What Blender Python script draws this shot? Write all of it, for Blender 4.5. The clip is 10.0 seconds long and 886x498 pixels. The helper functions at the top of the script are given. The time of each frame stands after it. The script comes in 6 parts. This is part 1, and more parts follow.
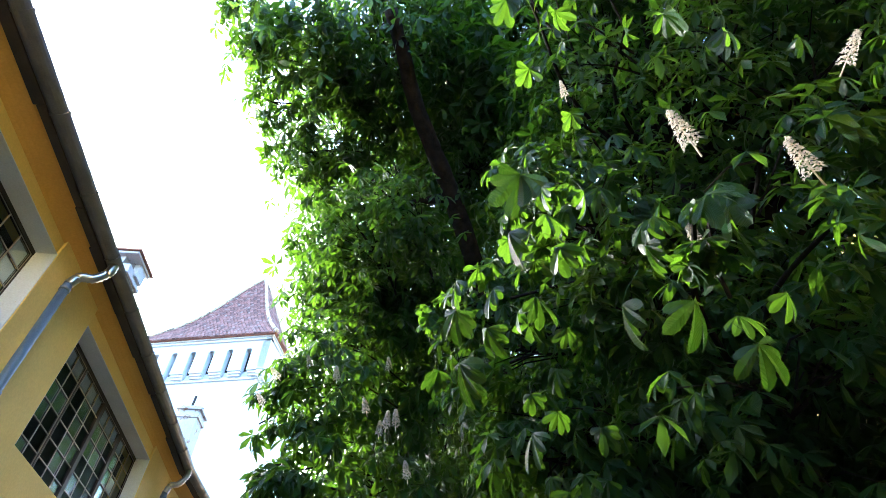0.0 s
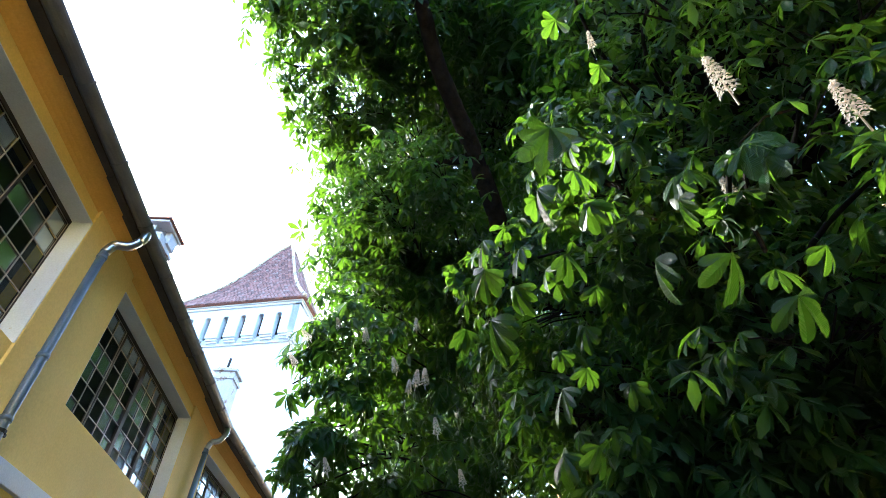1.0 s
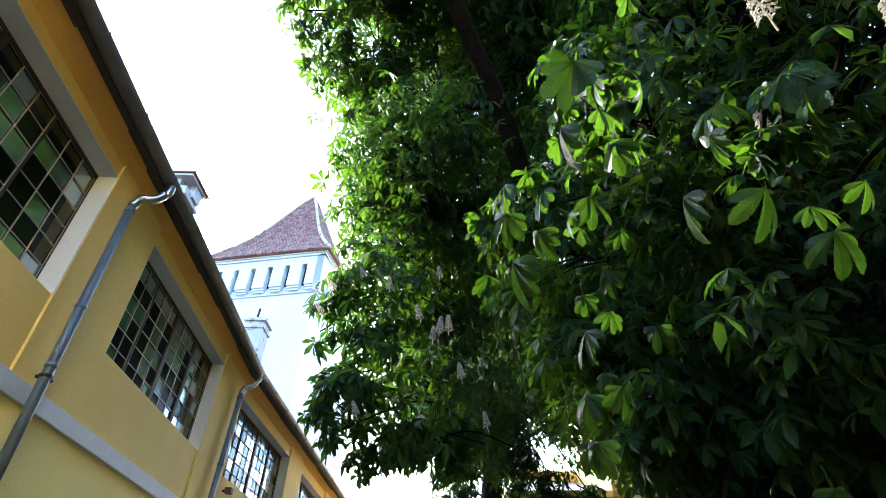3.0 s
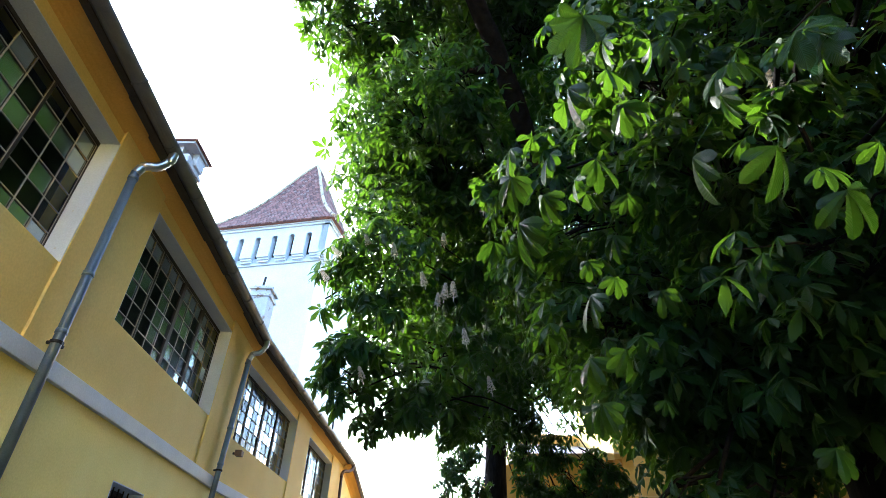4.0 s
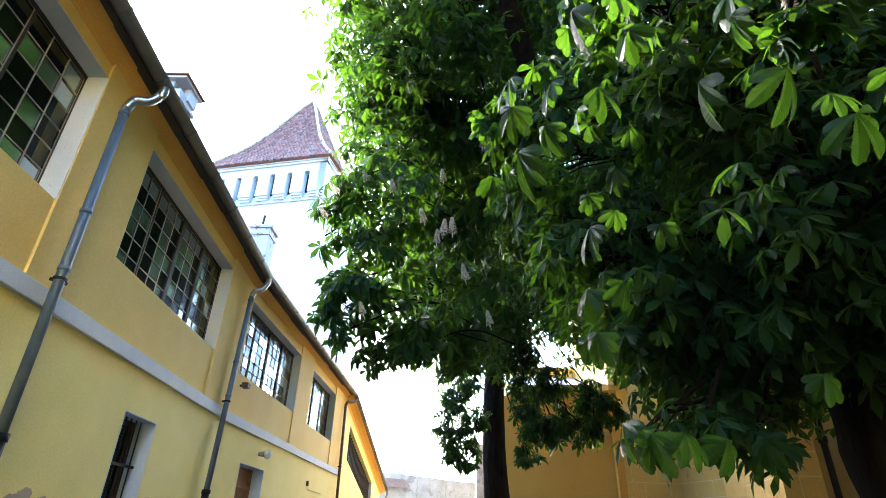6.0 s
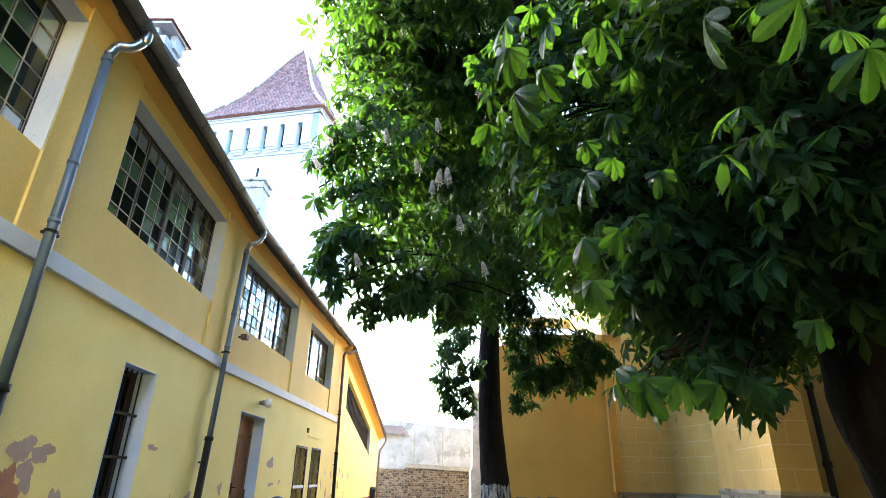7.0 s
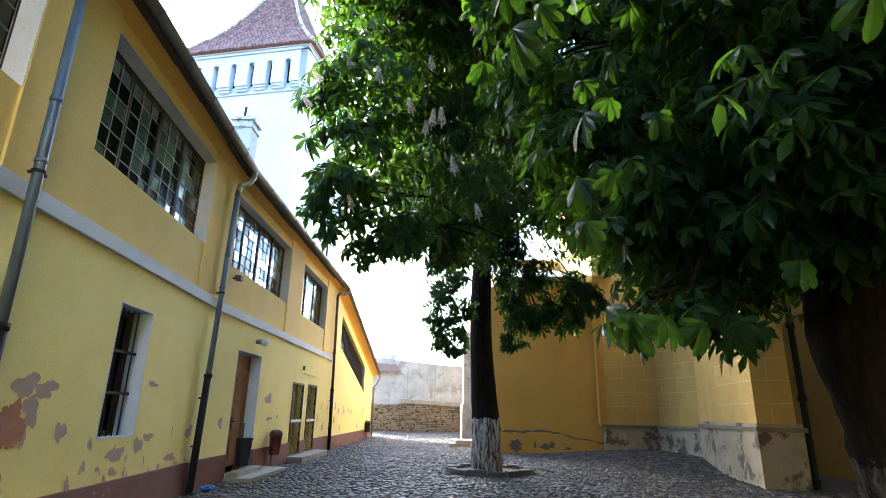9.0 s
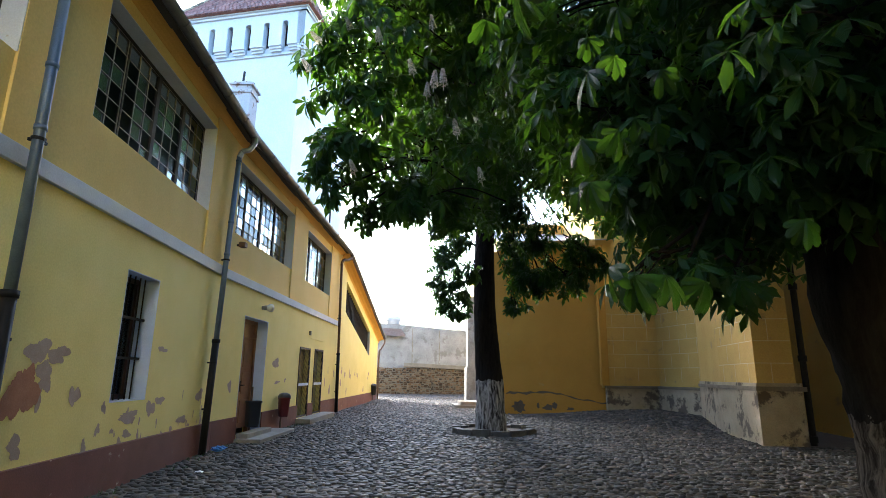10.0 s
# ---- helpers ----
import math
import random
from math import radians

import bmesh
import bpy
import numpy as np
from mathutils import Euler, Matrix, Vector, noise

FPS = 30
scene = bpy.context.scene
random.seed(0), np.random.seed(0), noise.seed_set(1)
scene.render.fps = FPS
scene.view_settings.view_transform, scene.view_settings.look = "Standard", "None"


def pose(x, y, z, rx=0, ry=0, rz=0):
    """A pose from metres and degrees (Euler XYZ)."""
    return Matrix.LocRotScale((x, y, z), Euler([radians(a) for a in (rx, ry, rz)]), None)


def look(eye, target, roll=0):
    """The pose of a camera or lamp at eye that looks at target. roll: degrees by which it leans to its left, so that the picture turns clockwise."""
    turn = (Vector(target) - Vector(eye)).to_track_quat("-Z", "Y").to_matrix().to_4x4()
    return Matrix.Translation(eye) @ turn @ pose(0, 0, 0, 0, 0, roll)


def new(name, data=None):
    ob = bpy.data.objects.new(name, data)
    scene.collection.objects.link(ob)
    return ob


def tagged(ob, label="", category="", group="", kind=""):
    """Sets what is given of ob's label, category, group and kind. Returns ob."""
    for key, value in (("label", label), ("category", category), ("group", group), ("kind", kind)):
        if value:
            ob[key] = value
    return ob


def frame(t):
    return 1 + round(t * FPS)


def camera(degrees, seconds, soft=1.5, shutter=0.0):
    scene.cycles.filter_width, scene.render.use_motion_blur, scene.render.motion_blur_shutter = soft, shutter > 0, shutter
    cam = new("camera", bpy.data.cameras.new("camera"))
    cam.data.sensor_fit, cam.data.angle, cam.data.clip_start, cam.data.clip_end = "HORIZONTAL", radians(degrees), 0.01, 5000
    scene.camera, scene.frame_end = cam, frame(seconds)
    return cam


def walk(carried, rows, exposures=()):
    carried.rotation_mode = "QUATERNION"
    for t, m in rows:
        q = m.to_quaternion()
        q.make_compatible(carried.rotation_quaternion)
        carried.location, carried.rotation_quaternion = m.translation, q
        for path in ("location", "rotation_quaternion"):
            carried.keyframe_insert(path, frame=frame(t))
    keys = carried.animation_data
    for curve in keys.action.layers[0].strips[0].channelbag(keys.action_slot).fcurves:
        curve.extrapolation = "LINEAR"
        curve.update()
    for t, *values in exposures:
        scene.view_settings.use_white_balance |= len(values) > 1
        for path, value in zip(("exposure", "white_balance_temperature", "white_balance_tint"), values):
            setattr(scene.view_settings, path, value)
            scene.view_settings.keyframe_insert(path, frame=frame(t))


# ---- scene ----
cam = camera(78.73, 10.0, soft=0.4)
# seconds, eye, target, roll
ROWS = [
    (0, (-0.1, 0.103, 1.551), (0.107, 1.448, 3.016), -0.0),
    (0.5, (-0.106, 0.112, 1.552), (0.062, 1.513, 2.969), 0.7),
    (1, (-0.118, 0.121, 1.544), (0.016, 1.575, 2.911), 1.3),
    (1.5, (-0.118, 0.13, 1.539), (-0.007, 1.626, 2.862), 1.7),
    (2, (-0.113, 0.144, 1.543), (-0.022, 1.678, 2.823), 1.7),
    (2.5, (-0.11, 0.153, 1.544), (-0.035, 1.705, 2.804), 1.9),
    (3.8, (-0.108, 0.169, 1.532), (-0.05, 1.807, 2.679), 2.4),
    (4, (-0.111, 0.179, 1.53), (-0.054, 1.828, 2.66), 2.3),
    (4.5, (-0.109, 0.181, 1.528), (-0.054, 1.86, 2.614), 2.5),
    (5, (-0.112, 0.18, 1.53), (-0.057, 1.877, 2.587), 2.3),
    (5.5, (-0.111, 0.183, 1.521), (-0.049, 1.91, 2.528), 2.1),
    (7, (-0.093, 0.245, 1.507), (0.001, 2.085, 2.287), 1.4),
    (7.5, (-0.099, 0.243, 1.506), (0.009, 2.105, 2.229), 1.3),
    (8, (-0.106, 0.233, 1.502), (0.012, 2.105, 2.195), 1.4),
    (8.5, (-0.116, 0.231, 1.498), (0.012, 2.118, 2.15), 1.2),
    (9, (-0.106, 0.23, 1.493), (0.025, 2.139, 2.073), 1.2),
    (9.5, (-0.1, 0.228, 1.485), (0.031, 2.156, 2.0), 0.7),
    (10, (-0.107, 0.228, 1.475), (0.017, 2.171, 1.932), 0.7),
]
walk(cam, [(t, look(eye, target, roll)) for t, eye, target, roll in ROWS], [(0.0, 4.4, 5600, 8), (2.0, 4.1, 5600, 8), (4.5, 3.95, 5600, 8), (5.5, 4.1, 5600, 8), (7.0, 4.5, 5600, 8), (8.5, 4.3, 5600, 8), (10.0, 3.55, 5600, 8)])

# ---- world and light ----
SUN_AZ, SUN_EL = -33.0, 23.0     # degrees left of the court's long axis, and above the horizon
world = bpy.data.worlds.new("world")
scene.world = world
world.use_nodes = True
wn = world.node_tree
sky = wn.nodes.new("ShaderNodeTexSky")
sky.sky_type, sky.sun_disc = "NISHITA", False
sky.sun_elevation, sky.sun_rotation = radians(SUN_EL), radians(SUN_AZ)
sky.dust_density, sky.air_density = 3.0, 1.0
wn.links.new(sky.outputs[0], wn.nodes["Background"].inputs[0])
wn.nodes["Background"].inputs[1].default_value = 0.15
sun = new("sun", bpy.data.lights.new("sun", "SUN"))
sun.data.energy, sun.data.angle, sun.data.color = 1.45, radians(2.0), (1.0, 0.9, 0.74)
to_sun = Vector((math.sin(radians(SUN_AZ)) * math.cos(radians(SUN_EL)), math.cos(radians(SUN_AZ)) * math.cos(radians(SUN_EL)), math.sin(radians(SUN_EL))))
sun.matrix_world = look(to_sun * 60, (0, 0, 0))


# ---- materials ----
def material(name, rough=0.6, metal=0.0):
    m = bpy.data.materials.new(name)
    m.use_nodes = True
    b = m.node_tree.nodes["Principled BSDF"]
    b.inputs["Roughness"].default_value, b.inputs["Metallic"].default_value = rough, metal
    return m, m.node_tree, b


def ramp(nt, fac, stops):
    r = nt.nodes.new("ShaderNodeValToRGB")
    e = r.color_ramp.elements
    while len(e) < len(stops):
        e.new(0.5)
    for el, (p, c) in zip(e, stops):
        el.position, el.color = p, (*c, 1) if len(c) == 3 else c
    nt.links.new(fac, r.inputs[0])
    return r.outputs[0]


def noisy(nt, scale, detail=5, rough=0.6, coords="Object", stretch=None, distortion=0.0):
    tc = nt.nodes.new("ShaderNodeTexCoord")
    src = tc.outputs[coords]
    if stretch:
        mp = nt.nodes.new("ShaderNodeMapping")
        mp.inputs["Scale"].default_value = stretch
        nt.links.new(src, mp.inputs[0])
        src = mp.outputs[0]
    n = nt.nodes.new("ShaderNodeTexNoise")
    n.inputs["Scale"].default_value, n.inputs["Detail"].default_value, n.inputs["Roughness"].default_value = scale, detail, rough
    n.inputs["Distortion"].default_value = distortion
    nt.links.new(src, n.inputs["Vector"])
    return n.outputs["Fac"]


def mixed(nt, fac, a, b, mode="MIX"):
    m = nt.nodes.new("ShaderNodeMix")
    m.data_type, m.blend_type = "RGBA", mode
    for sock, v in ((m.inputs[0], fac), (m.inputs[6], a), (m.inputs[7], b)):
        if isinstance(v, (int, float)):
            sock.default_value = v
        elif isinstance(v, tuple):
            sock.default_value = (*v, 1)
        else:
            nt.links.new(v, sock)
    return m.outputs[2]


def bumped(nt, b, height, strength=0.3, dist=0.01):
    n = nt.nodes.new("ShaderNodeBump")
    n.inputs["Strength"].default_value, n.inputs["Distance"].default_value = strength, dist
    nt.links.new(height, n.inputs["Height"])
    nt.links.new(n.outputs[0], b.inputs["Normal"])


def mottled(name, dark, light, scale=3.0, fine=60.0, rough=0.7, metal=0.0, bump=0.25, bdist=0.01, spots=None, gloss=0.5):
    """Two scales of variation between two colours, with fine relief, and optional stains."""
    m, nt, b = material(name, rough, metal)
    b.inputs["Specular IOR Level"].default_value = gloss
    big, small = noisy(nt, scale), noisy(nt, fine, 3)
    c = mixed(nt, ramp(nt, big, [(0.3, (0, 0, 0)), (0.7, (1, 1, 1))]), dark, light)
    c = mixed(nt, 0.35, c, ramp(nt, small, [(0.3, tuple(v * 0.7 for v in dark)), (0.7, light)]))
    if spots:
        c = mixed(nt, ramp(nt, noisy(nt, spots[1], 8, 0.7), [(spots[2], (0, 0, 0)), (spots[2] + 0.05, (1, 1, 1))]), c, spots[0])
    nt.links.new(c, b.inputs["Base Color"])
    if bump:
        bumped(nt, b, small, bump, bdist)
    return m


YELLOW = mottled("lower_plaster", (0.75, 0.655, 0.215), (0.84, 0.745, 0.29), 1.2, 45, 0.85, bump=0.15, spots=((0.50, 0.38, 0.24), 3.5, 0.70))
OCHRE = mottled("upper_plaster", (0.69, 0.51, 0.145), (0.77, 0.59, 0.20), 1.0, 40, 0.85, bump=0.15)
COVE = mottled("cove_plaster", (0.62, 0.36, 0.07), (0.70, 0.42, 0.10), 1.4, 40, 0.85, bump=0.2)
CREAM = mottled("grey_white_paint", (0.55, 0.61, 0.73), (0.68, 0.74, 0.84), 2.0, 50, 0.8, spots=((0.45, 0.42, 0.38), 6, 0.66))
REVEAL = mottled("pale_blue_reveal", (0.42, 0.53, 0.73), (0.54, 0.65, 0.83), 2.0, 50, 0.8, spots=((0.30, 0.28, 0.25), 5, 0.66))
PLINTH = mottled("maroon_plinth", (0.115, 0.042, 0.034), (0.175, 0.068, 0.054), 2.0, 60, 0.8, bump=0.3, spots=((0.36, 0.28, 0.24), 4.0, 0.64))
BARE = mottled("bare_render", (0.34, 0.26, 0.21), (0.46, 0.37, 0.31), 5, 80, 0.95, bump=0.6)
BRICKY = mottled("bare_brick", (0.34, 0.15, 0.08), (0.44, 0.22, 0.13), 6, 80, 0.95, bump=0.6)
CHURCH = mottled("church_plaster", (0.33, 0.165, 0.014), (0.42, 0.225, 0.028), 0.8, 30, 0.9, spots=((0.33, 0.22, 0.07), 1.5, 0.62))
CHURCH_PALE = mottled("church_ashlar_paint", (0.44, 0.29, 0.07), (0.54, 0.385, 0.115), 0.9, 30, 0.9, spots=((0.34, 0.24, 0.10), 1.3, 0.60))
JOINT = mottled("painted_joint", (0.50, 0.41, 0.22), (0.62, 0.53, 0.32), 3, 40, 0.9)
STONE = mottled("plinth_stone", (0.26, 0.22, 0.15), (0.42, 0.37, 0.27), 2.0, 40, 0.9, bump=0.5, spots=((0.10, 0.085, 0.065), 1.2, 0.53))
KERB = mottled("dark_kerb_stone", (0.055, 0.048, 0.04), (0.12, 0.105, 0.09), 4, 50, 0.9, bump=0.5)
STONE_DARK = mottled("weathered_ledge", (0.13, 0.11, 0.08), (0.24, 0.21, 0.16), 3, 50, 0.9, bump=0.5)
# White limewash, lowered and blued in colour to give the tower's shaded tone.
TOWER = mottled("shade_toned_limewash", (0.40, 0.47, 0.54), (0.50, 0.57, 0.63), 0.5, 12, 0.9, bump=0.15, bdist=0.03)
CHIMNEY = mottled("chimney_plaster", (0.32, 0.33, 0.35), (0.46, 0.47, 0.49), 2, 40, 0.9, spots=((0.20, 0.14, 0.10), 3.0, 0.56))
ZINC = mottled("galvanised_pipe", (0.07, 0.11, 0.18), (0.13, 0.185, 0.27), 5, 90, 0.45, 0.15, bump=0.05)
ZINC_NEW = mottled("bright_elbow", (0.42, 0.43, 0.44), (0.60, 0.61, 0.62), 5, 90, 0.28, 0.9, bump=0.05)
# Old board colour taken down to near black to hold the gutter's shadow.
FASCIA = mottled("old_shaded_fascia", (0.022, 0.020, 0.024), (0.048, 0.043, 0.048), 4, 60, 0.8)
GUTTER = mottled("old_gutter", (0.09, 0.095, 0.125), (0.17, 0.175, 0.215), 4, 80, 0.45, 0.1, bump=0.1)
BLACK = mottled("black_iron", (0.009, 0.009, 0.010), (0.02, 0.02, 0.02), 6, 90, 0.6, 0.0, bump=0.1, gloss=0.15)
RUSTPIPE = mottled("rusty_pipe", (0.085, 0.05, 0.036), (0.15, 0.09, 0.062), 6, 90, 0.7, 0.2)
BARS = mottled("window_bars", (0.24, 0.22, 0.19), (0.36, 0.34, 0.30), 6, 90, 0.6, 0.2, bump=0.1)
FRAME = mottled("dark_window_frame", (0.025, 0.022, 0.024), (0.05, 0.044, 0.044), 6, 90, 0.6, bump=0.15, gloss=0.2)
TILE = mottled("roof_tile_clay", (0.14, 0.065, 0.05), (0.23, 0.11, 0.085), 6, 70, 0.85, bump=0.4, spots=((0.18, 0.13, 0.11), 5, 0.64))
SLATE = mottled("grey_sheet_roof", (0.30, 0.31, 0.33), (0.42, 0.43, 0.45), 1.5, 40, 0.45, 0.4)
DARK_WOOD = mottled("dark_red_wood", (0.028, 0.010, 0.010), (0.05, 0.018, 0.017), 5, 70, 0.5)
WOOD = mottled("door_wood", (0.17, 0.07, 0.03), (0.28, 0.13, 0.06), 4, 70, 0.5, bump=0.2)
OLIVE = mottled("olive_door_paint", (0.06, 0.05, 0.015), (0.10, 0.085, 0.03), 4, 70, 0.6)
PLASTIC_DARK = mottled("dark_plastic", (0.02, 0.022, 0.03), (0.04, 0.042, 0.05), 8, 90, 0.45, bump=0.05)
PLASTIC_NAVY = mottled("navy_plastic", (0.008, 0.011, 0.02), (0.016, 0.022, 0.036), 8, 90, 0.45, bump=0.05)
PLASTIC_RED = mottled("dark_red_plastic", (0.10, 0.012, 0.015), (0.16, 0.02, 0.025), 8, 90, 0.45, bump=0.05)
BLIND = mottled("dark_teal_blind", (0.02, 0.035, 0.035), (0.04, 0.06, 0.06), 6, 60, 0.7)
WEED = mottled("weed_green", (0.03, 0.06, 0.015), (0.06, 0.11, 0.03), 9, 60, 0.7, bump=0)
LATTICE_PAINT = mottled("ochre_iron_paint", (0.20, 0.155, 0.045), (0.28, 0.22, 0.07), 6, 60, 0.5)
LAMP = mottled("opal_glass", (0.70, 0.70, 0.68), (0.8, 0.8, 0.78), 8, 90, 0.25, bump=0)
BLUE = mottled("blue_plastic", (0.02, 0.10, 0.45), (0.06, 0.22, 0.65), 14, 90, 0.35, bump=0.2)
PAPER = mottled("white_litter", (0.7, 0.7, 0.7), (0.8, 0.8, 0.8), 14, 90, 0.6, bump=0.2)
SLAB = mottled("concrete_slab", (0.19, 0.175, 0.15), (0.30, 0.28, 0.245), 3, 60, 0.9, bump=0.4)
DUSTY_TILE = mottled("dusty_tile", (0.20, 0.135, 0.105), (0.32, 0.235, 0.19), 5, 60, 0.9, bump=0.5)
EARTH = mottled("earth", (0.065, 0.05, 0.035), (0.12, 0.095, 0.07), 2.5, 50, 0.95, bump=0.8, bdist=0.02)
# Interior colour kept very dark, so the rooms' lack of light is painted in.
ROOM = mottled("room_dark_tone", (0.05, 0.055, 0.055), (0.09, 0.095, 0.095), 2, 30, 0.9, bump=0)
SOIL = mottled("joint_sand", (0.05, 0.042, 0.034), (0.09, 0.076, 0.062), 1.5, 60, 0.95, bump=0.8, bdist=0.02, spots=((0.05, 0.065, 0.03), 1.2, 0.62))
OLD_WALL = mottled("stained_limewash", (0.15, 0.145, 0.135), (0.33, 0.32, 0.30), 0.9, 14, 0.95, bump=0.5, bdist=0.03, spots=((0.17, 0.155, 0.14), 0.8, 0.54))
BLOSSOM = mottled("horse_chestnut_blossom", (0.34, 0.30, 0.25), (0.52, 0.48, 0.42), 25, 120, 0.8, bump=0)
_b = BLOSSOM.node_tree.nodes["Principled BSDF"]
_t, _m = BLOSSOM.node_tree.nodes.new("ShaderNodeBsdfTranslucent"), BLOSSOM.node_tree.nodes.new("ShaderNodeMixShader")
_t.inputs[0].default_value, _m.inputs[0].default_value = (0.55, 0.50, 0.42, 1), 0.3
BLOSSOM.node_tree.links.new(_b.outputs[0], _m.inputs[1])
BLOSSOM.node_tree.links.new(_t.outputs[0], _m.inputs[2])
BLOSSOM.node_tree.links.new(_m.outputs[0], BLOSSOM.node_tree.nodes["Material Output"].inputs[0])


def scaled_ramp_bark():
    m, nt, b = material("limb_bark", 0.95)
    b.inputs["Specular IOR Level"].default_value = 0.08
    grain = noisy(nt, 7, 6, 0.7)
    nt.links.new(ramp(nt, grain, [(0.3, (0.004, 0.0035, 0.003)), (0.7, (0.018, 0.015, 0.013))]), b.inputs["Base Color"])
    bumped(nt, b, grain, 0.8, 0.03)
    return m


LIMB = scaled_ramp_bark()


def lime_bark(name, lime_dark, lime_light, top=1.52):
    """Bark whose lowest 1.35 m are lime-washed."""
    m, nt, b = material(name, 0.95)
    b.inputs["Specular IOR Level"].default_value = 0.08
    grain = noisy(nt, 5, 8, 0.7, stretch=(2.6, 2.6, 0.5), distortion=0.6)
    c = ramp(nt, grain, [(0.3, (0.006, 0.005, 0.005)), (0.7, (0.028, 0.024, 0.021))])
    lime = ramp(nt, grain, [(0.42, lime_dark), (0.60, lime_light)])
    sep = nt.nodes.new("ShaderNodeSeparateXYZ")
    nt.links.new(nt.nodes.new("ShaderNodeTexCoord").outputs["Object"], sep.inputs[0])
    edge = nt.nodes.new("ShaderNodeMath")
    edge.operation = "MULTIPLY_ADD"
    nt.links.new(noisy(nt, 6, 5), edge.inputs[0])
    edge.inputs[1].default_value = 0.3
    nt.links.new(sep.outputs[2], edge.inputs[2])
    cut = nt.nodes.new("ShaderNodeMath")
    cut.operation = "LESS_THAN"
    nt.links.new(edge.outputs[0], cut.inputs[0])
    cut.inputs[1].default_value = top
    nt.links.new(mixed(nt, cut.outputs[0], c, lime), b.inputs["Base Color"])
    bumped(nt, b, grain, 1.0, 0.05)
    return m


TRUNK = lime_bark("limewashed_bark", (0.035, 0.03, 0.028), (0.46, 0.44, 0.41))
# Near trunk's copy: worn lime, darkened further for the shade under its crown.
TRUNK_SHADED = lime_bark("worn_shaded_limewash_bark", (0.025, 0.02, 0.017), (0.17, 0.15, 0.125), 1.36)


def leaf_material(name, dark, light, glow):
    """Leaf: diffuse and translucent, waxy gloss, paler midrib and side veins from the blade's own UV."""
    m, nt, b = material(name, 0.36)
    uv = nt.nodes.new("ShaderNodeTexCoord").outputs["UV"]
    sep = nt.nodes.new("ShaderNodeSeparateXYZ")
    nt.links.new(uv, sep.inputs[0])

    def calc(op, a, c=0.0, d=None):
        n = nt.nodes.new("ShaderNodeMath")
        n.operation = op
        for s, v in zip(n.inputs, (a, c, d)):
            if v is None:
                continue
            if isinstance(v, (int, float)):
                s.default_value = v
            else:
                nt.links.new(v, s)
        return n.outputs[0]
    across = calc("ABSOLUTE", calc("SUBTRACT", sep.outputs[1], 0.5))
    vein = calc("SINE", calc("MULTIPLY", calc("SUBTRACT", sep.outputs[0], calc("MULTIPLY", across, 0.55)), 105.0))
    vein = calc("MULTIPLY_ADD", vein, 0.5, 0.5)
    rib = calc("LESS_THAN", across, 0.022)
    geo = nt.nodes.new("ShaderNodeNewGeometry").outputs["Random Per Island"]
    info = nt.nodes.new("ShaderNodeObjectInfo").outputs["Random"]
    rnd = calc("FRACT", calc("ADD", geo, info))
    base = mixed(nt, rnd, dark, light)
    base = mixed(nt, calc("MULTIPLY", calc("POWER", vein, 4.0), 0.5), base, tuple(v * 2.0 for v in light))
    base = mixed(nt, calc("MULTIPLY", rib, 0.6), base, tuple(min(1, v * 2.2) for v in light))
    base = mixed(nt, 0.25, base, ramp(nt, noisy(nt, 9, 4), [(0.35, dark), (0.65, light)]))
    nt.links.new(base, b.inputs["Base Color"])
    b.inputs["Specular IOR Level"].default_value = 0.20
    bumped(nt, b, vein, 0.7, 0.006)
    tr = nt.nodes.new("ShaderNodeBsdfTranslucent")
    nt.links.new(mixed(nt, 0.72, base, glow), tr.inputs[0])
    mx = nt.nodes.new("ShaderNodeMixShader")
    mx.inputs[0].default_value = 0.25
    nt.links.new(b.outputs[0], mx.inputs[1])
    nt.links.new(tr.outputs[0], mx.inputs[2])
    nt.links.new(mx.outputs[0], nt.nodes["Material Output"].inputs[0])
    return m


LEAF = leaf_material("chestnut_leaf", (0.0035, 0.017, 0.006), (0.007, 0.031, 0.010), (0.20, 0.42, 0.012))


def glass_material():
    m = bpy.data.materials.new("window_glass")
    m.use_nodes = True
    nt = m.node_tree
    nt.nodes.remove(nt.nodes["Principled BSDF"])
    tr, gl, mx, fr = (nt.nodes.new("ShaderNodeBsdf" + k) if k in ("Transparent", "Glossy") else nt.nodes.new("ShaderNode" + k) for k in ("Transparent", "Glossy", "MixShader", "Fresnel"))
    tr.inputs[0].default_value = (0.42, 0.52, 0.54, 1)
    gl.inputs["Color"].default_value = (0.54, 0.62, 0.67, 1)
    gl.inputs["Roughness"].default_value = 0.17
    fr.inputs[0].default_value = 1.5
    bp = nt.nodes.new("ShaderNodeBump")
    bp.inputs["Strength"].default_value, bp.inputs["Distance"].default_value = 0.03, 0.02
    nt.links.new(noisy(nt, 1.6, 2), bp.inputs["Height"])
    nt.links.new(bp.outputs[0], gl.inputs["Normal"])
    nt.links.new(fr.outputs[0], mx.inputs[0])
    nt.links.new(tr.outputs[0], mx.inputs[1])
    nt.links.new(gl.outputs[0], mx.inputs[2])
    nt.links.new(mx.outputs[0], nt.nodes["Material Output"].inputs[0])
    return m


GLASS = glass_material()


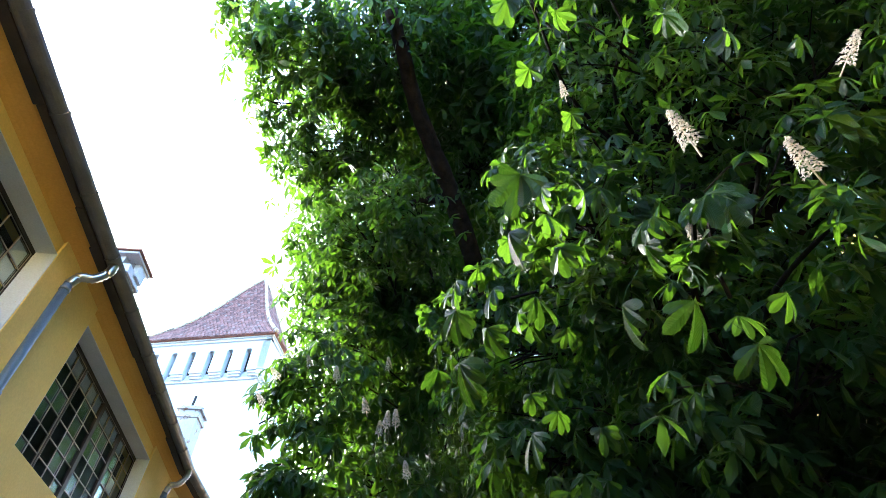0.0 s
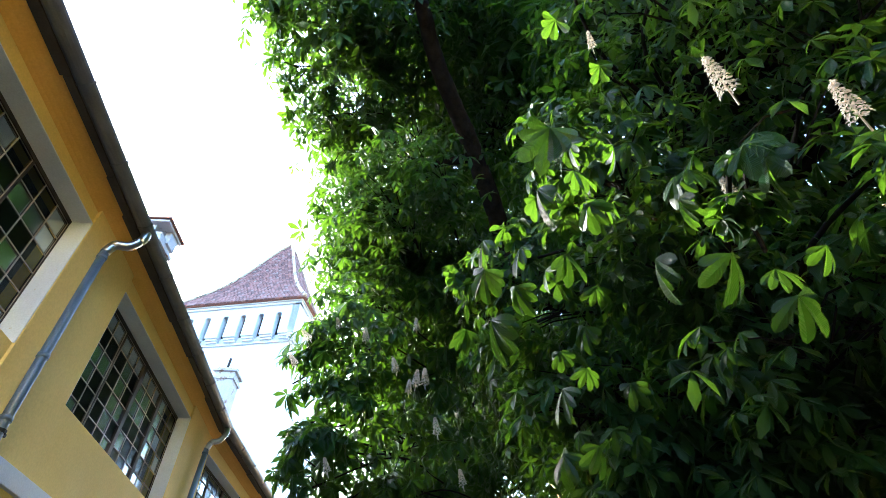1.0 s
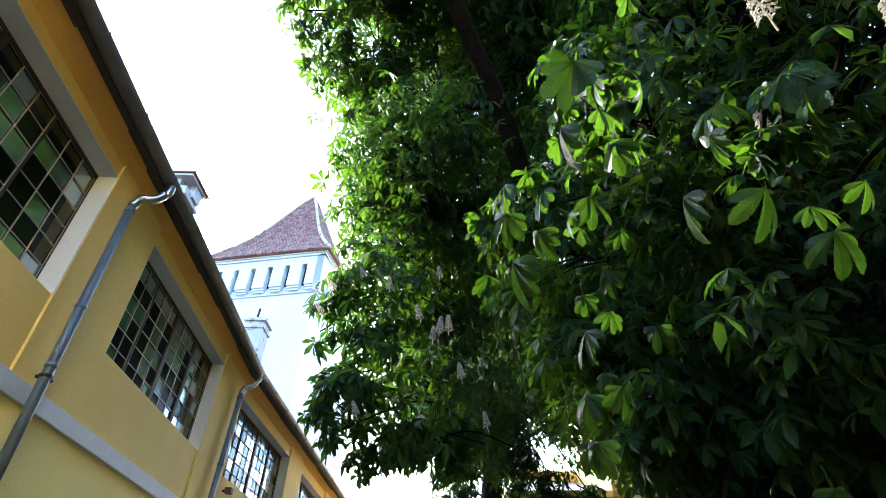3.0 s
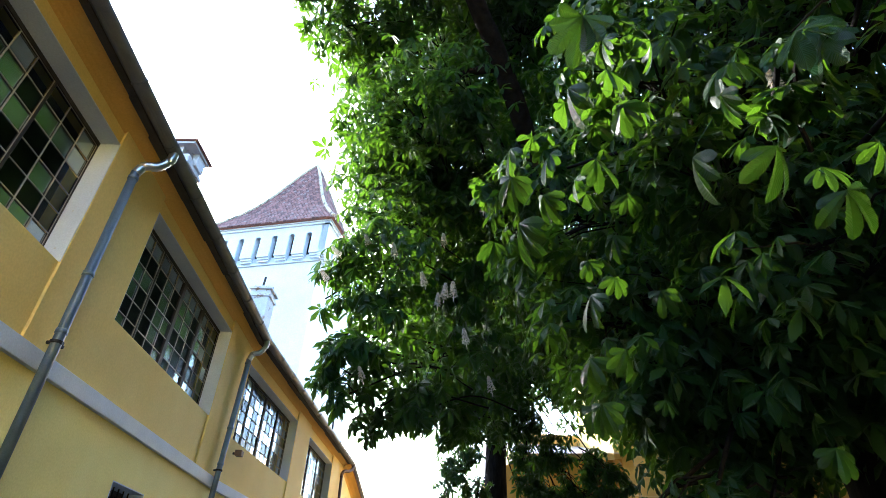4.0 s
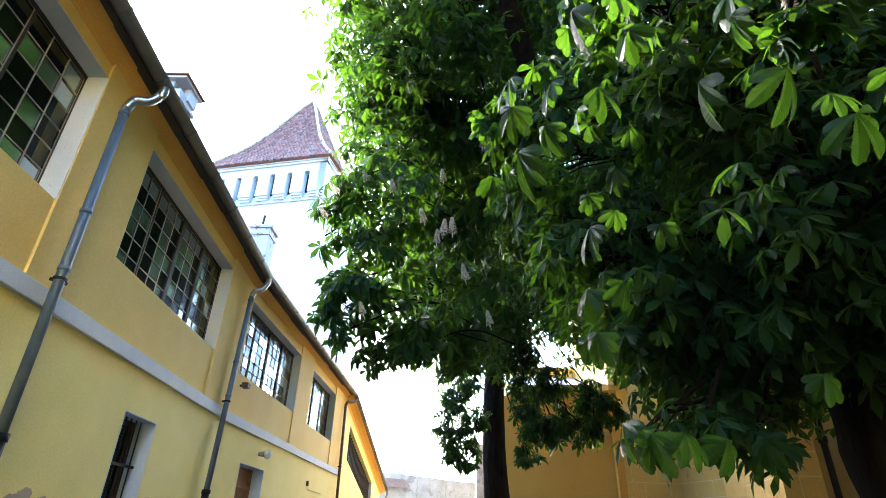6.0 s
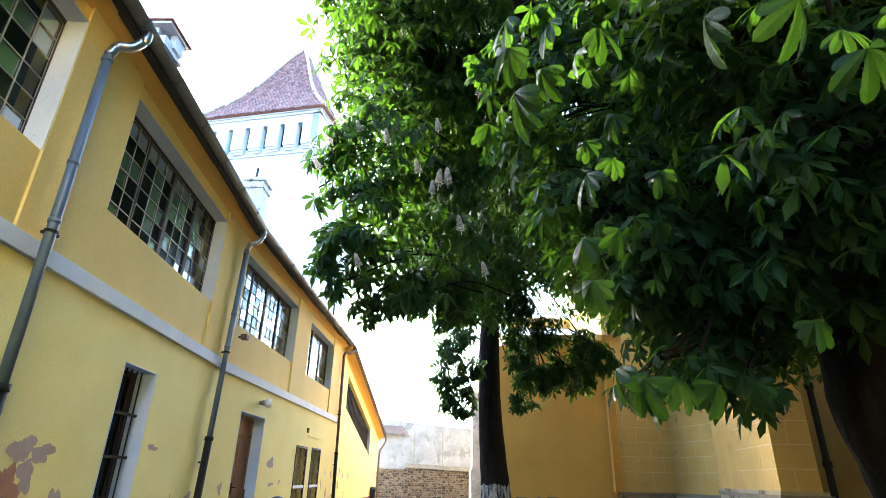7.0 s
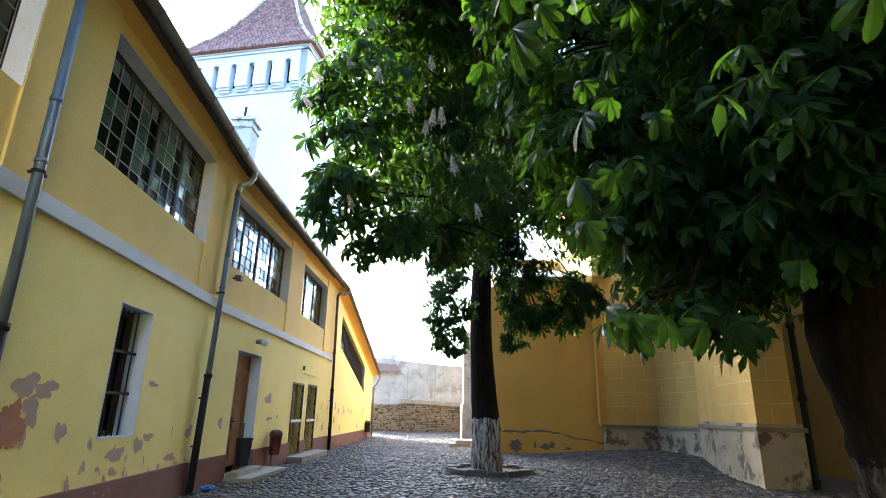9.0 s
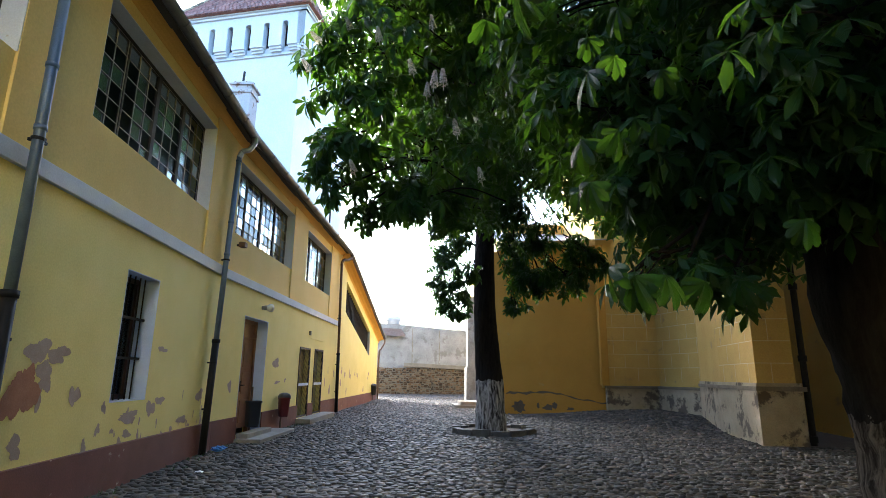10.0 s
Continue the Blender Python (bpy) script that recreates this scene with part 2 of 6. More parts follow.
def stone_material(name, stops, rough):
    m, nt, b = material(name, rough)
    geo = nt.nodes.new("ShaderNodeNewGeometry").outputs["Random Per Island"]
    info = nt.nodes.new("ShaderNodeObjectInfo").outputs["Random"]
    add = nt.nodes.new("ShaderNodeMath")
    add.operation = "ADD"
    nt.links.new(geo, add.inputs[0])
    nt.links.new(info, add.inputs[1])
    fr = nt.nodes.new("ShaderNodeMath")
    fr.operation = "FRACT"
    nt.links.new(add.outputs[0], fr.inputs[0])
    c = ramp(nt, fr.outputs[0], stops)
    fine = noisy(nt, 40, 5, 0.7)
    c = mixed(nt, 0.5, c, ramp(nt, fine, [(0.3, (0.3, 0.3, 0.3)), (0.7, (1, 1, 1))]), "MULTIPLY")
    nt.links.new(c, b.inputs["Base Color"])
    bumped(nt, b, fine, 0.4, 0.008)
    return m


COBBLE = stone_material("cobble", [(0.0, (0.012, 0.0095, 0.007)), (0.4, (0.029, 0.023, 0.017)), (0.75, (0.052, 0.041, 0.031)), (1.0, (0.14, 0.11, 0.082))], 0.66)
RUBBLE = stone_material("rubble_stone", [(0.0, (0.035, 0.022, 0.012)), (0.4, (0.11, 0.062, 0.028)), (0.75, (0.19, 0.11, 0.05)), (1.0, (0.26, 0.19, 0.12))], 0.9)


# ---- building blocks ----
def mesh_of(name, bm, mat, smooth=False):
    me = bpy.data.meshes.new(name)
    bmesh.ops.recalc_face_normals(bm, faces=bm.faces[:])
    bm.to_mesh(me)
    bm.free()
    me.materials.append(mat)
    if smooth:
        me.polygons.foreach_set("use_smooth", [True] * len(me.polygons))
    return me


def part(name, bm, mat, parent=None, label="", smooth=False):
    ob = new(name, mesh_of(name, bm, mat, smooth))
    if parent is not None:
        ob.parent = parent
    if label:
        ob["label"] = label
    return ob


def group_root(name, at=(0, 0, 0)):
    ob = new(name)
    ob.empty_display_size = 0.1
    ob.location = at
    return ob


def box(bm, x0, x1, y0, y1, z0, z1, m=None, bevel=0.0):
    vs = [bm.verts.new((x, y, z)) for x in (x0, x1) for y in (y0, y1) for z in (z0, z1)]
    fs = [bm.faces.new([vs[i] for i in f]) for f in ((0, 1, 3, 2), (4, 6, 7, 5), (0, 4, 5, 1), (2, 3, 7, 6), (0, 2, 6, 4), (1, 5, 7, 3))]
    if bevel:
        r = bmesh.ops.bevel(bm, geom=list({e for f in fs for e in f.edges}), offset=bevel, segments=2, affect="EDGES", profile=0.5)
        vs = list({v for f in r["faces"] for v in f.verts} | {v for v in vs if v.is_valid})
    if m is not None:
        for v in vs:
            v.co = m @ v.co
    return vs


def boxed(x0, x1, y0, y1, z0, z1, m=None, bevel=0.0):
    bm = bmesh.new()
    box(bm, x0, x1, y0, y1, z0, z1, m, bevel)
    return bm


def tube(bm, points, radii, sides=10, cap=True, wobble=0.0, seed=0):
    """A tapered tube along points."""
    rnd = random.Random(seed)
    rings, n = [], len(points)
    pts = [Vector(p) for p in points]
    for i, p in enumerate(pts):
        d = (pts[min(i + 1, n - 1)] - pts[max(i - 1, 0)]).normalized()
        ref = Vector((0, 0, 1)) if abs(d.z) < 0.9 else Vector((1, 0, 0))
        a = d.cross(ref).normalized()
        c = d.cross(a)
        r = radii[i] if hasattr(radii, "__len__") else radii
        rings.append([bm.verts.new(p + (a * math.cos(k * 6.2832 / sides) + c * math.sin(k * 6.2832 / sides)) * r * (1 + wobble * rnd.uniform(-1, 1))) for k in range(sides)])
    for q, s in zip(rings, rings[1:]):
        for k in range(sides):
            bm.faces.new((q[k], q[(k + 1) % sides], s[(k + 1) % sides], s[k]))
    if cap:
        bm.faces.new(rings[0][::-1])
        bm.faces.new(rings[-1])
    return bm


def curve_points(pts, n):
    """Catmull-Rom through the points, n steps a stretch."""
    p = [Vector(q) for q in pts]
    p = [p[0] * 2 - p[1]] + p + [p[-1] * 2 - p[-2]]
    out = []
    for i in range(1, len(p) - 2):
        for k in range(n):
            t = k / n
            out.append(0.5 * (2 * p[i] + (p[i + 1] - p[i - 1]) * t + (2 * p[i - 1] - 5 * p[i] + 4 * p[i + 1] - p[i + 2]) * t * t + (3 * p[i] - p[i - 1] - 3 * p[i + 1] + p[i + 2]) * t ** 3))
    return out + [p[-2]]


def lathe(bm, profile, sides=20, m=None):
    rings = [[bm.verts.new((r * math.cos(k * 6.2832 / sides), r * math.sin(k * 6.2832 / sides), z)) for k in range(sides)] for r, z in profile]
    for q, s in zip(rings, rings[1:]):
        for k in range(sides):
            bm.faces.new((q[k], q[(k + 1) % sides], s[(k + 1) % sides], s[k]))
    bm.faces.new(rings[0][::-1])
    bm.faces.new(rings[-1])
    if m is not None:
        for v in bm.verts:
            v.co = m @ v.co
    return bm


def wall_frame(x, y, dx, dy):
    """Matrix with u along the wall, v out of its face, w up."""
    d = Vector((dx, dy, 0)).normalized()
    return Matrix(((d.x, d.y, 0, x), (d.y, -d.x, 0, y), (0, 0, 1, 0), (0, 0, 0, 1)))


def pierced(bm, m, u0, u1, w0, w1, holes, thick=0.4, shear=None, v0=0.0, cuts=()):
    """A wall from u0 to u1 and w0 to w1 with rectangular holes (u0, u1, w0, w1) through it."""
    us = sorted({u0, u1, *cuts, *(h[0] for h in holes), *(h[1] for h in holes)})
    ws = sorted({w0, w1, *(h[2] for h in holes), *(h[3] for h in holes)})
    shear = shear or (lambda u, w: w)
    grid = {}

    def vert(i, k, s):
        if (i, k, s) not in grid:
            grid[i, k, s] = bm.verts.new(m @ Vector((us[i], v0 - thick * s, shear(us[i], ws[k]))))
        return grid[i, k, s]

    def solid(i, k):
        if not (0 <= i < len(us) - 1 and 0 <= k < len(ws) - 1):
            return False
        u, w = (us[i] + us[i + 1]) / 2, (ws[k] + ws[k + 1]) / 2
        return not any(h[0] < u < h[1] and h[2] < w < h[3] for h in holes)
    for i in range(len(us) - 1):
        for k in range(len(ws) - 1):
            if solid(i, k):
                for s in (0, 1):
                    bm.faces.new((vert(i, k, s), vert(i + 1, k, s), vert(i + 1, k + 1, s), vert(i, k + 1, s)))
                for di, dk, a, c in ((-1, 0, (0, 0), (0, 1)), (1, 0, (1, 0), (1, 1)), (0, -1, (0, 0), (1, 0)), (0, 1, (0, 1), (1, 1))):
                    if not solid(i + di, k + dk):
                        bm.faces.new((vert(i + a[0], k + a[1], 0), vert(i + c[0], k + c[1], 0), vert(i + c[0], k + c[1], 1), vert(i + a[0], k + a[1], 1)))
    return bm


def placed(verts, m):
    for v in verts:
        v.co = m @ v.co


def ground_height(x, y):
    """The court is level, but for a slight rise towards the church."""
    a = min(1, max(0, (x - 3.5) / 5))
    c = min(1, max(0, (y - 13) / 8))
    return 0.28 * (a * a * (3 - 2 * a)) * (c * c * (3 - 2 * c)) + 0.02 * math.sin(x * 0.9) * math.sin(y * 0.7)


# ---- ground ----
bm = bmesh.new()
gx = [-300, -80, -20, -8] + [-4.5 + 0.75 * i for i in range(24)] + [16, 30, 80, 300]
gy = [-300, -80, -20, -8] + [0.75 * i for i in range(60)] + [50, 60, 90, 300]
gv = [[bm.verts.new((x, y, ground_height(x, y))) for y in gy] for x in gx]
for i in range(len(gx) - 1):
    for k in range(len(gy) - 1):
        bm.faces.new((gv[i][k], gv[i + 1][k], gv[i + 1][k + 1], gv[i][k + 1]))
ground = tagged(part("ground", bm, SOIL, smooth=True), "dark sandy ground between the cobbles of the court", "ground", kind="structure")

# ---- the long yellow building ----
A = wall_frame(-3.9, 0.0, 0, 1)              # near stretch: u is y
K = math.hypot(1, 0.085)
B = wall_frame(-3.9, 11.55, 0.085, 1)        # stretch past the bend: u from the bend
UB, UC = 11.25, 23.3                   # ends of the second and third stretch
SILL, HEAD, BAND, EAVE = 4.45, 6.11, 3.445, 6.48
house = tagged(group_root("school_building", (-3.9, 11.5, 0)), "long two-storey building with faded yellow plaster and a pale band", "building")
house_inv = Matrix.Translation((3.9, -11.5, 0))


def hpart(name, bm, mat, label="", parent=None, smooth=False):
    """A part of the building, built in world places."""
    for v in bm.verts:
        v.co = house_inv @ v.co
    return part(name, bm, mat, parent or house, label, smooth)


W1 = (1.3, 5.09, SILL, HEAD + 0.03)
W2 = (6.36, 10.22, SILL, HEAD)
W0 = (-4.0, -0.2, SILL, HEAD)
LW = (7.69, 8.66, 1.085, 2.838)
W3 = (0.22, 4.42, SILL, HEAD - 0.04)
W4 = (5.92, 9.41, SILL - 0.05, HEAD - 0.06)
DOOR = (1.26, 2.84, 0.05, 2.76)
GATE1 = (5.92, 7.12, 0.18, 2.27)
GATE2 = (7.76, 8.9, 0.18, 2.29)
bm = bmesh.new()
pierced(bm, A, -9, 11.55, 0, BAND, [LW], 0.42)
hpart("lower_wall", bm, YELLOW, "lower storey in faded lemon-yellow plaster")
bm = bmesh.new()
pierced(bm, A, -9, 11.55, BAND, EAVE, [W0, W1, W2], 0.42, v0=-0.02)
hpart("upper_wall", bm, OCHRE, "upper storey in warm ochre plaster")
bm = bmesh.new()
pierced(bm, B, 0, UB, 0, BAND, [DOOR, GATE1, GATE2], 0.42)
hpart("lower_wall", bm, YELLOW)
bm = bmesh.new()
pierced(bm, B, 0, UB, BAND, EAVE, [W3, W4], 0.42, v0=-0.02)
hpart("upper_wall", bm, OCHRE)


def stair_shear(u, w):
    return w if w < 1 else w - 0.225 * (u - UB) * min(1.0, w / 4.0)


STAIR_WINDOW = (UB + 1.4, UB + 8.7, 4.46, 5.82)
bm = bmesh.new()
pierced(bm, B, UB, UC, 0, EAVE, [STAIR_WINDOW], 0.42, stair_shear, cuts=[UB + 0.6 * i for i in range(1, 20)])
hpart("stair_wall", bm, YELLOW, "lower wing with a sloping eave over the stairs")
# end wall, back wall and inner floor close the building
bm = bmesh.new()
end = B @ Vector((UC, 0, 0))
box(bm, -13, end.x - 0.43, end.y - 0.4, end.y, 0, 3.6)
box(bm, -13.4, -13, -9, end.y, 0, 6.4)
box(bm, -13.4, -4.3, -9.4, -9.0, 0, 6.4)
hpart("rear_wall", bm, OCHRE)
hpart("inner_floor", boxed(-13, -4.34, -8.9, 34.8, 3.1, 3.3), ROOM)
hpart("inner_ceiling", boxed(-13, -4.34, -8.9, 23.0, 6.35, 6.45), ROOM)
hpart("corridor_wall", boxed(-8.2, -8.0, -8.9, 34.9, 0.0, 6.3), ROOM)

# pilaster strips between the upper windows, proud of the bays
for fr, spans in ((A, ((-0.2, 1.3), (5.09, 6.36), (10.22, 11.55))), (B, ((0.0, 0.22), (4.42, 5.92), (9.41, UB)))):
    for u0, u1 in spans:
        hpart("pilaster_strip", boxed(u0 + 0.003, u1 - 0.003, -0.05, 0.012, BAND + 0.1, HEAD + 0.36, fr, 0.004), OCHRE)
# pale band with a small drip edge, the plinth and the cove under the eave
for fr, u0, u1 in ((A, -9, 11.55), (B, 0.0, UB)):
    bm = bmesh.new()
    box(bm, u0, u1, -0.06, 0.055, BAND - 0.05, BAND + 0.14, fr, 0.008)
    hpart("string_course", bm, CREAM, "pale grey painted band between the storeys")
    bm = bmesh.new()
    prof = [(-0.05, HEAD + 0.10)] + [(-0.05 + 0.36 * (1 - math.cos(a * 0.19)), HEAD + 0.12 + 0.26 * math.sin(a * 0.19)) for a in range(9)] + [(0.31, EAVE + 0.02), (-0.4, EAVE + 0.02), (-0.4, HEAD + 0.3)]
    ends = [[bm.verts.new(fr @ Vector((u, v, w))) for v, w in prof] for u in (u0, u1)]
    for i in range(len(prof)):
        k = (i + 1) % len(prof)
        bm.faces.new((ends[0][i], ends[0][k], ends[1][k], ends[1][i]))
    hpart("eave_cove", bm, COVE, "orange plaster cove under the eave", smooth=False)
# ragged fascia board between cove and gutter, coloured dark for the shade under the gutter
rf = random.Random(19)
for fr, u0, u1 in ((A, -9, 11.55), (B, 0.0, UB)):
    u = u0
    while u < u1 - 0.01:
        c = min(u1, u + rf.uniform(0.5, 1.6))
        hpart("fascia_board", boxed(u, c - 0.004, 0.19 + rf.uniform(-0.025, 0.025), 0.29, EAVE - 0.035 + rf.uniform(-0.012, 0.012), EAVE + 0.06, fr, 0.004), FASCIA)
        u = c
bm = bmesh.new()
rr = [(0.0, 6.22), (0.04, 6.34), (0.16, 6.42), (0.31, 6.46), (0.31, 6.52), (-0.3, 6.52)]
ends = [[bm.verts.new(B @ Vector((u, v, stair_shear(u, w)))) for v, w in rr] for u in (UB, UC + 0.35)]
for i in range(len(rr)):
    k = (i + 1) % len(rr)
    bm.faces.new((ends[0][i], ends[0][k], ends[1][k], ends[1][i]))
bm.faces.new(ends[1])
hpart("sloping_eave", bm, COVE)


def plinth(fr, u0, u1, gaps, top):
    edges = [u0] + [g for gap in gaps for g in gap] + [u1]
    for a, c in zip(edges[::2], edges[1::2]):
        hpart("plinth", boxed(a, c, -0.02, 0.035, -0.1, top, fr, 0.008), PLINTH, "flaking maroon painted plinth")


plinth(A, -9, 11.55, [], 0.55)
plinth(B, 0.0, UB, [(DOOR[0], DOOR[1]), (GATE1[0], GATE1[1]), (GATE2[0], GATE2[1])], 0.55)
plinth(B, UB, UC, [], 0.5)


def gutter(fr, u0, u1, drop, seed):
    """Half-round gutter of lapped lengths."""
    n = int((u1 - u0) / 1.02)
    for i in range(n):
        bm = bmesh.new()
        a, c = u0 + (u1 - u0) * i / n, u0 + (u1 - u0) * (i + 1) / n + 0.03
        rows = []
        for dr in (0.0, -0.006):
            for u, r in ((a, 0.100), (c - 0.03, 0.098), (c - 0.03, 0.109), (c, 0.109)):
                rows.append([bm.verts.new(fr @ Vector((u, 0.345 + (r + dr) * math.cos(t * 0.349), EAVE + 0.075 - drop * (u - u0) + (r + dr) * math.sin(t * 0.349)))) for t in range(9, 19)])
        for p, q in ((0, 1), (1, 2), (2, 3), (4, 5), (5, 6), (6, 7), (0, 4), (3, 7)):
            for k in range(9):
                bm.faces.new((rows[p][k], rows[p][k + 1], rows[q][k + 1], rows[q][k]))
        hpart("gutter_length", bm, GUTTER, "old dark half-round metal gutter" if i == 0 else "")


gutter(A, -9, 11.62, 0.0, 1)
gutter(B, -0.03, UB + 0.25, 0.0, 2)
gutter(B, UB + 0.25, UC + 0.4, 0.225, 3)
for fr, u0, u1, drop in ((A, -9, 11.55, 0), (B, 0, UB, 0), (B, UB, UC + 0.35, 0.225)):
    bm = bmesh.new()
    vs = [(u0, 0.34, EAVE + 0.1), (u1, 0.34, EAVE + 0.1 - drop * (u1 - u0)), (u1, -4.6, 10.4 - drop * (u1 - u0)), (u0, -4.6, 10.4)]
    top = [bm.verts.new(fr @ Vector(v)) for v in vs]
    low = [bm.verts.new(fr @ (Vector(v) - Vector((0, 0, 0.12)))) for v in vs]
    bm.faces.new(top), bm.faces.new(low[::-1])
    for i in range(4):
        bm.faces.new((top[i], top[(i + 1) % 4], low[(i + 1) % 4], low[i]))
    hpart("roof_slope", bm, TILE, "dark red tiled roof slope")
    vs = [(u0, -4.6, 10.4), (u1, -4.6, 10.4 - drop * (u1 - u0)), (u1, -9.5, 6.4 - drop * (u1 - u0)), (u0, -9.5, 6.4)]
    bm = bmesh.new()
    bm.faces.new([bm.verts.new(fr @ Vector(v)) for v in vs])
    bmesh.ops.solidify(bm, geom=bm.faces[:], thickness=0.1)
    hpart("roof_slope", bm, TILE)


def downpipe(fr, u, u_top, metal, black_top, v=0.11, eave=EAVE, elbow=ZINC_NEW, slant=0.0):
    """Downpipe: outlet, corrugated swan neck, pipe with collars and clamps, cast-iron foot."""

    def at(w):
        return u + slant * (eave - 0.5 - w) / 6.0
    bm = bmesh.new()
    tube(bm, [fr @ Vector((u, v, eave - 0.5)), fr @ Vector((at(black_top - 0.05), v, black_top - 0.05))], 0.052, 14)
    pipe = hpart("downpipe", bm, metal, "blue-grey galvanised downpipe", smooth=True)
    bm = bmesh.new()
    neck = curve_points([(u_top, 0.37, eave + 0.0), (u_top - 0.02, 0.37, eave - 0.14), (u_top * 0.6 + u * 0.4, 0.28, eave - 0.30), (u_top * 0.2 + u * 0.8, 0.16, eave - 0.36), (u, v, eave - 0.52)], 8)
    tube(bm, [fr @ p for p in neck], [0.062 if i % 2 else 0.053 for i in range(len(neck))], 12)
    hpart("swan_neck", bm, elbow, "corrugated bright metal elbow", pipe, smooth=True)
    for w in (eave - 0.62, eave - 2.0, BAND + 0.35):
        bm = bmesh.new()
        tube(bm, [fr @ Vector((at(w), v, w)), fr @ Vector((at(w), v, w + 0.05))], 0.060, 14)
        hpart("collar", bm, metal, "", pipe, True)
    for w in (BAND + 0.24, black_top - 0.45, 0.8):
        bm = bmesh.new()
        tube(bm, [fr @ Vector((at(w), v, w)), fr @ Vector((at(w), v, w + 0.03))], 0.066, 14)
        box(bm, at(w) + 0.04, at(w) + 0.12, v - 0.012, v + 0.012, w, w + 0.03, fr)
        box(bm, at(w) - 0.012, at(w) + 0.012, -0.06, v, w, w + 0.03, fr)
        hpart("clamp", bm, BLACK, "", pipe)
    bm = bmesh.new()
    tube(bm, [fr @ Vector((at(black_top), v, black_top)), fr @ Vector((at(0), v, 0.0))], 0.066, 14)
    tube(bm, [fr @ Vector((at(black_top), v, black_top - 0.06)), fr @ Vector((at(black_top), v, black_top + 0.01))], 0.078, 14)
    hpart("iron_foot", bm, BLACK, "black cast-iron lower pipe", pipe, smooth=True)


downpipe(A, 5.40, 5.57, ZINC, 2.19, slant=0.07)
downpipe(A, 11.3, 11.42, ZINC, 2.1, slant=-0.36)
downpipe(B, UB - 0.45, UB + 0.3, RUSTPIPE, 2.3, elbow=RUSTPIPE, slant=0.45)
bm = bmesh.new()
tube(bm, [B @ p for p in curve_points([(UC + 0.38, 0.37, 3.75), (UC + 0.38, 0.37, 3.45), (UC + 0.1, 0.2, 3.05), (UC - 0.05, 0.11, 2.7), (UC - 0.05, 0.11, 0.0)], 6)], 0.05, 10)
hpart("downpipe", bm, RUSTPIPE, smooth=True)


def barred_window(name, fr, hole, depth, leaves, cols, rows, label, dark=(1, 2), shear=None):
    """Deep reveal lining, casements with leaded bars, each pane of glass, dark mullions."""
    u0, u1, w0, w1 = hole
    root = tagged(group_root(name, fr @ Vector((u0, -depth, w0))), label, "window", "upper lattice windows", kind="structure")
    inv = Matrix.Translation(-(fr @ Vector((u0, -depth, w0))))

    def wp(nm, bm, mat, parent=root, lab=""):
        placed(bm.verts, inv)
        return part(nm, bm, mat, parent, lab)
    bm = bmesh.new()
    box(bm, u1 - 0.012, u1 + 0.0, -depth, 0.004, w0, w1, fr)
    box(bm, u0, u0 + 0.012, -depth, 0.004, w0, w1, fr)
    box(bm, u0 + 0.012, u1 - 0.012, -depth, 0.004, w1 - 0.012, w1, fr)
    wp("reveal", bm, CREAM, lab="pale grey painted reveal")
    wp("window_sill", boxed(u0 + 0.012, u1 - 0.012, -depth, -0.05, w0, w0 + 0.02, fr), OCHRE)
    bm = bmesh.new()
    for i in range(leaves + 1):
        u = u0 + 0.012 + (u1 - u0 - 0.024) * i / leaves
        wide = 0.050 if i in dark else 0.014
        box(bm, max(u0 + 0.012, u - wide), min(u1 - 0.012, u + wide), -depth - 0.035, -depth + 0.008, w0 + 0.02, w1 - 0.012, fr)
    box(bm, u0 + 0.012, u1 - 0.012, -depth - 0.04, -depth + 0.012, w0 + 0.02, w0 + 0.06, fr)
    box(bm, u0 + 0.012, u1 - 0.012, -depth - 0.04, -depth + 0.012, w1 - 0.06, w1 - 0.012, fr)
    wp("window_frame", bm, FRAME, lab="dark window frame")
    for i in range(leaves):
        a = u0 + 0.05 + (u1 - u0 - 0.05) * i / leaves
        c = u0 - 0.02 + (u1 - u0) * (i + 1) / leaves
        bm = bmesh.new()
        for k in range(cols + 1):
            u = a + (c - a) * k / cols
            box(bm, u - 0.007, u + 0.007, -depth - 0.012, -depth - 0.002, w0 + 0.06, w1 - 0.06, fr)
        for k in range(rows + 1):
            w = w0 + 0.06 + (w1 - w0 - 0.12) * k / rows
            box(bm, a, c, -depth - 0.010, -depth - 0.003, w - 0.007, w + 0.007, fr)
        casement = wp("casement", bm, BARS)
        for k in range(cols):
            for j in range(rows):
                g = bmesh.new()
                ua, ub = a + (c - a) * k / cols + 0.008, a + (c - a) * (k + 1) / cols - 0.008
                wa, wb = w0 + 0.06 + (w1 - w0 - 0.12) * j / rows + 0.008, w0 + 0.06 + (w1 - w0 - 0.12) * (j + 1) / rows - 0.008
                tilt = [random.uniform(-0.0003, 0.0003) for _ in range(3)]
                g.faces.new([g.verts.new(fr @ Vector((u, -depth - 0.02 + tilt[0] + t, w))) for u, w, t in ((ua, wa, 0), (ub, wa, tilt[1]), (ub, wb, tilt[1] + tilt[2]), (ua, wb, tilt[2]))])
                p = wp("pane", g, GLASS, casement)
                p.visible_shadow = False
    return root


LATTICE = "wide upper window with small square panes and pale bars"
barred_window("window_1", A, W1, 0.24, 4, 3, 6, LATTICE)
barred_window("window_2", A, W2, 0.24, 4, 3, 6, LATTICE, dark=(2, 3))
barred_window("window_3", B, W3, 0.24, 4, 3, 6, LATTICE, dark=(2, 3))
barred_window("window_4", B, W4, 0.24, 3, 3, 6, LATTICE, dark=(1,))

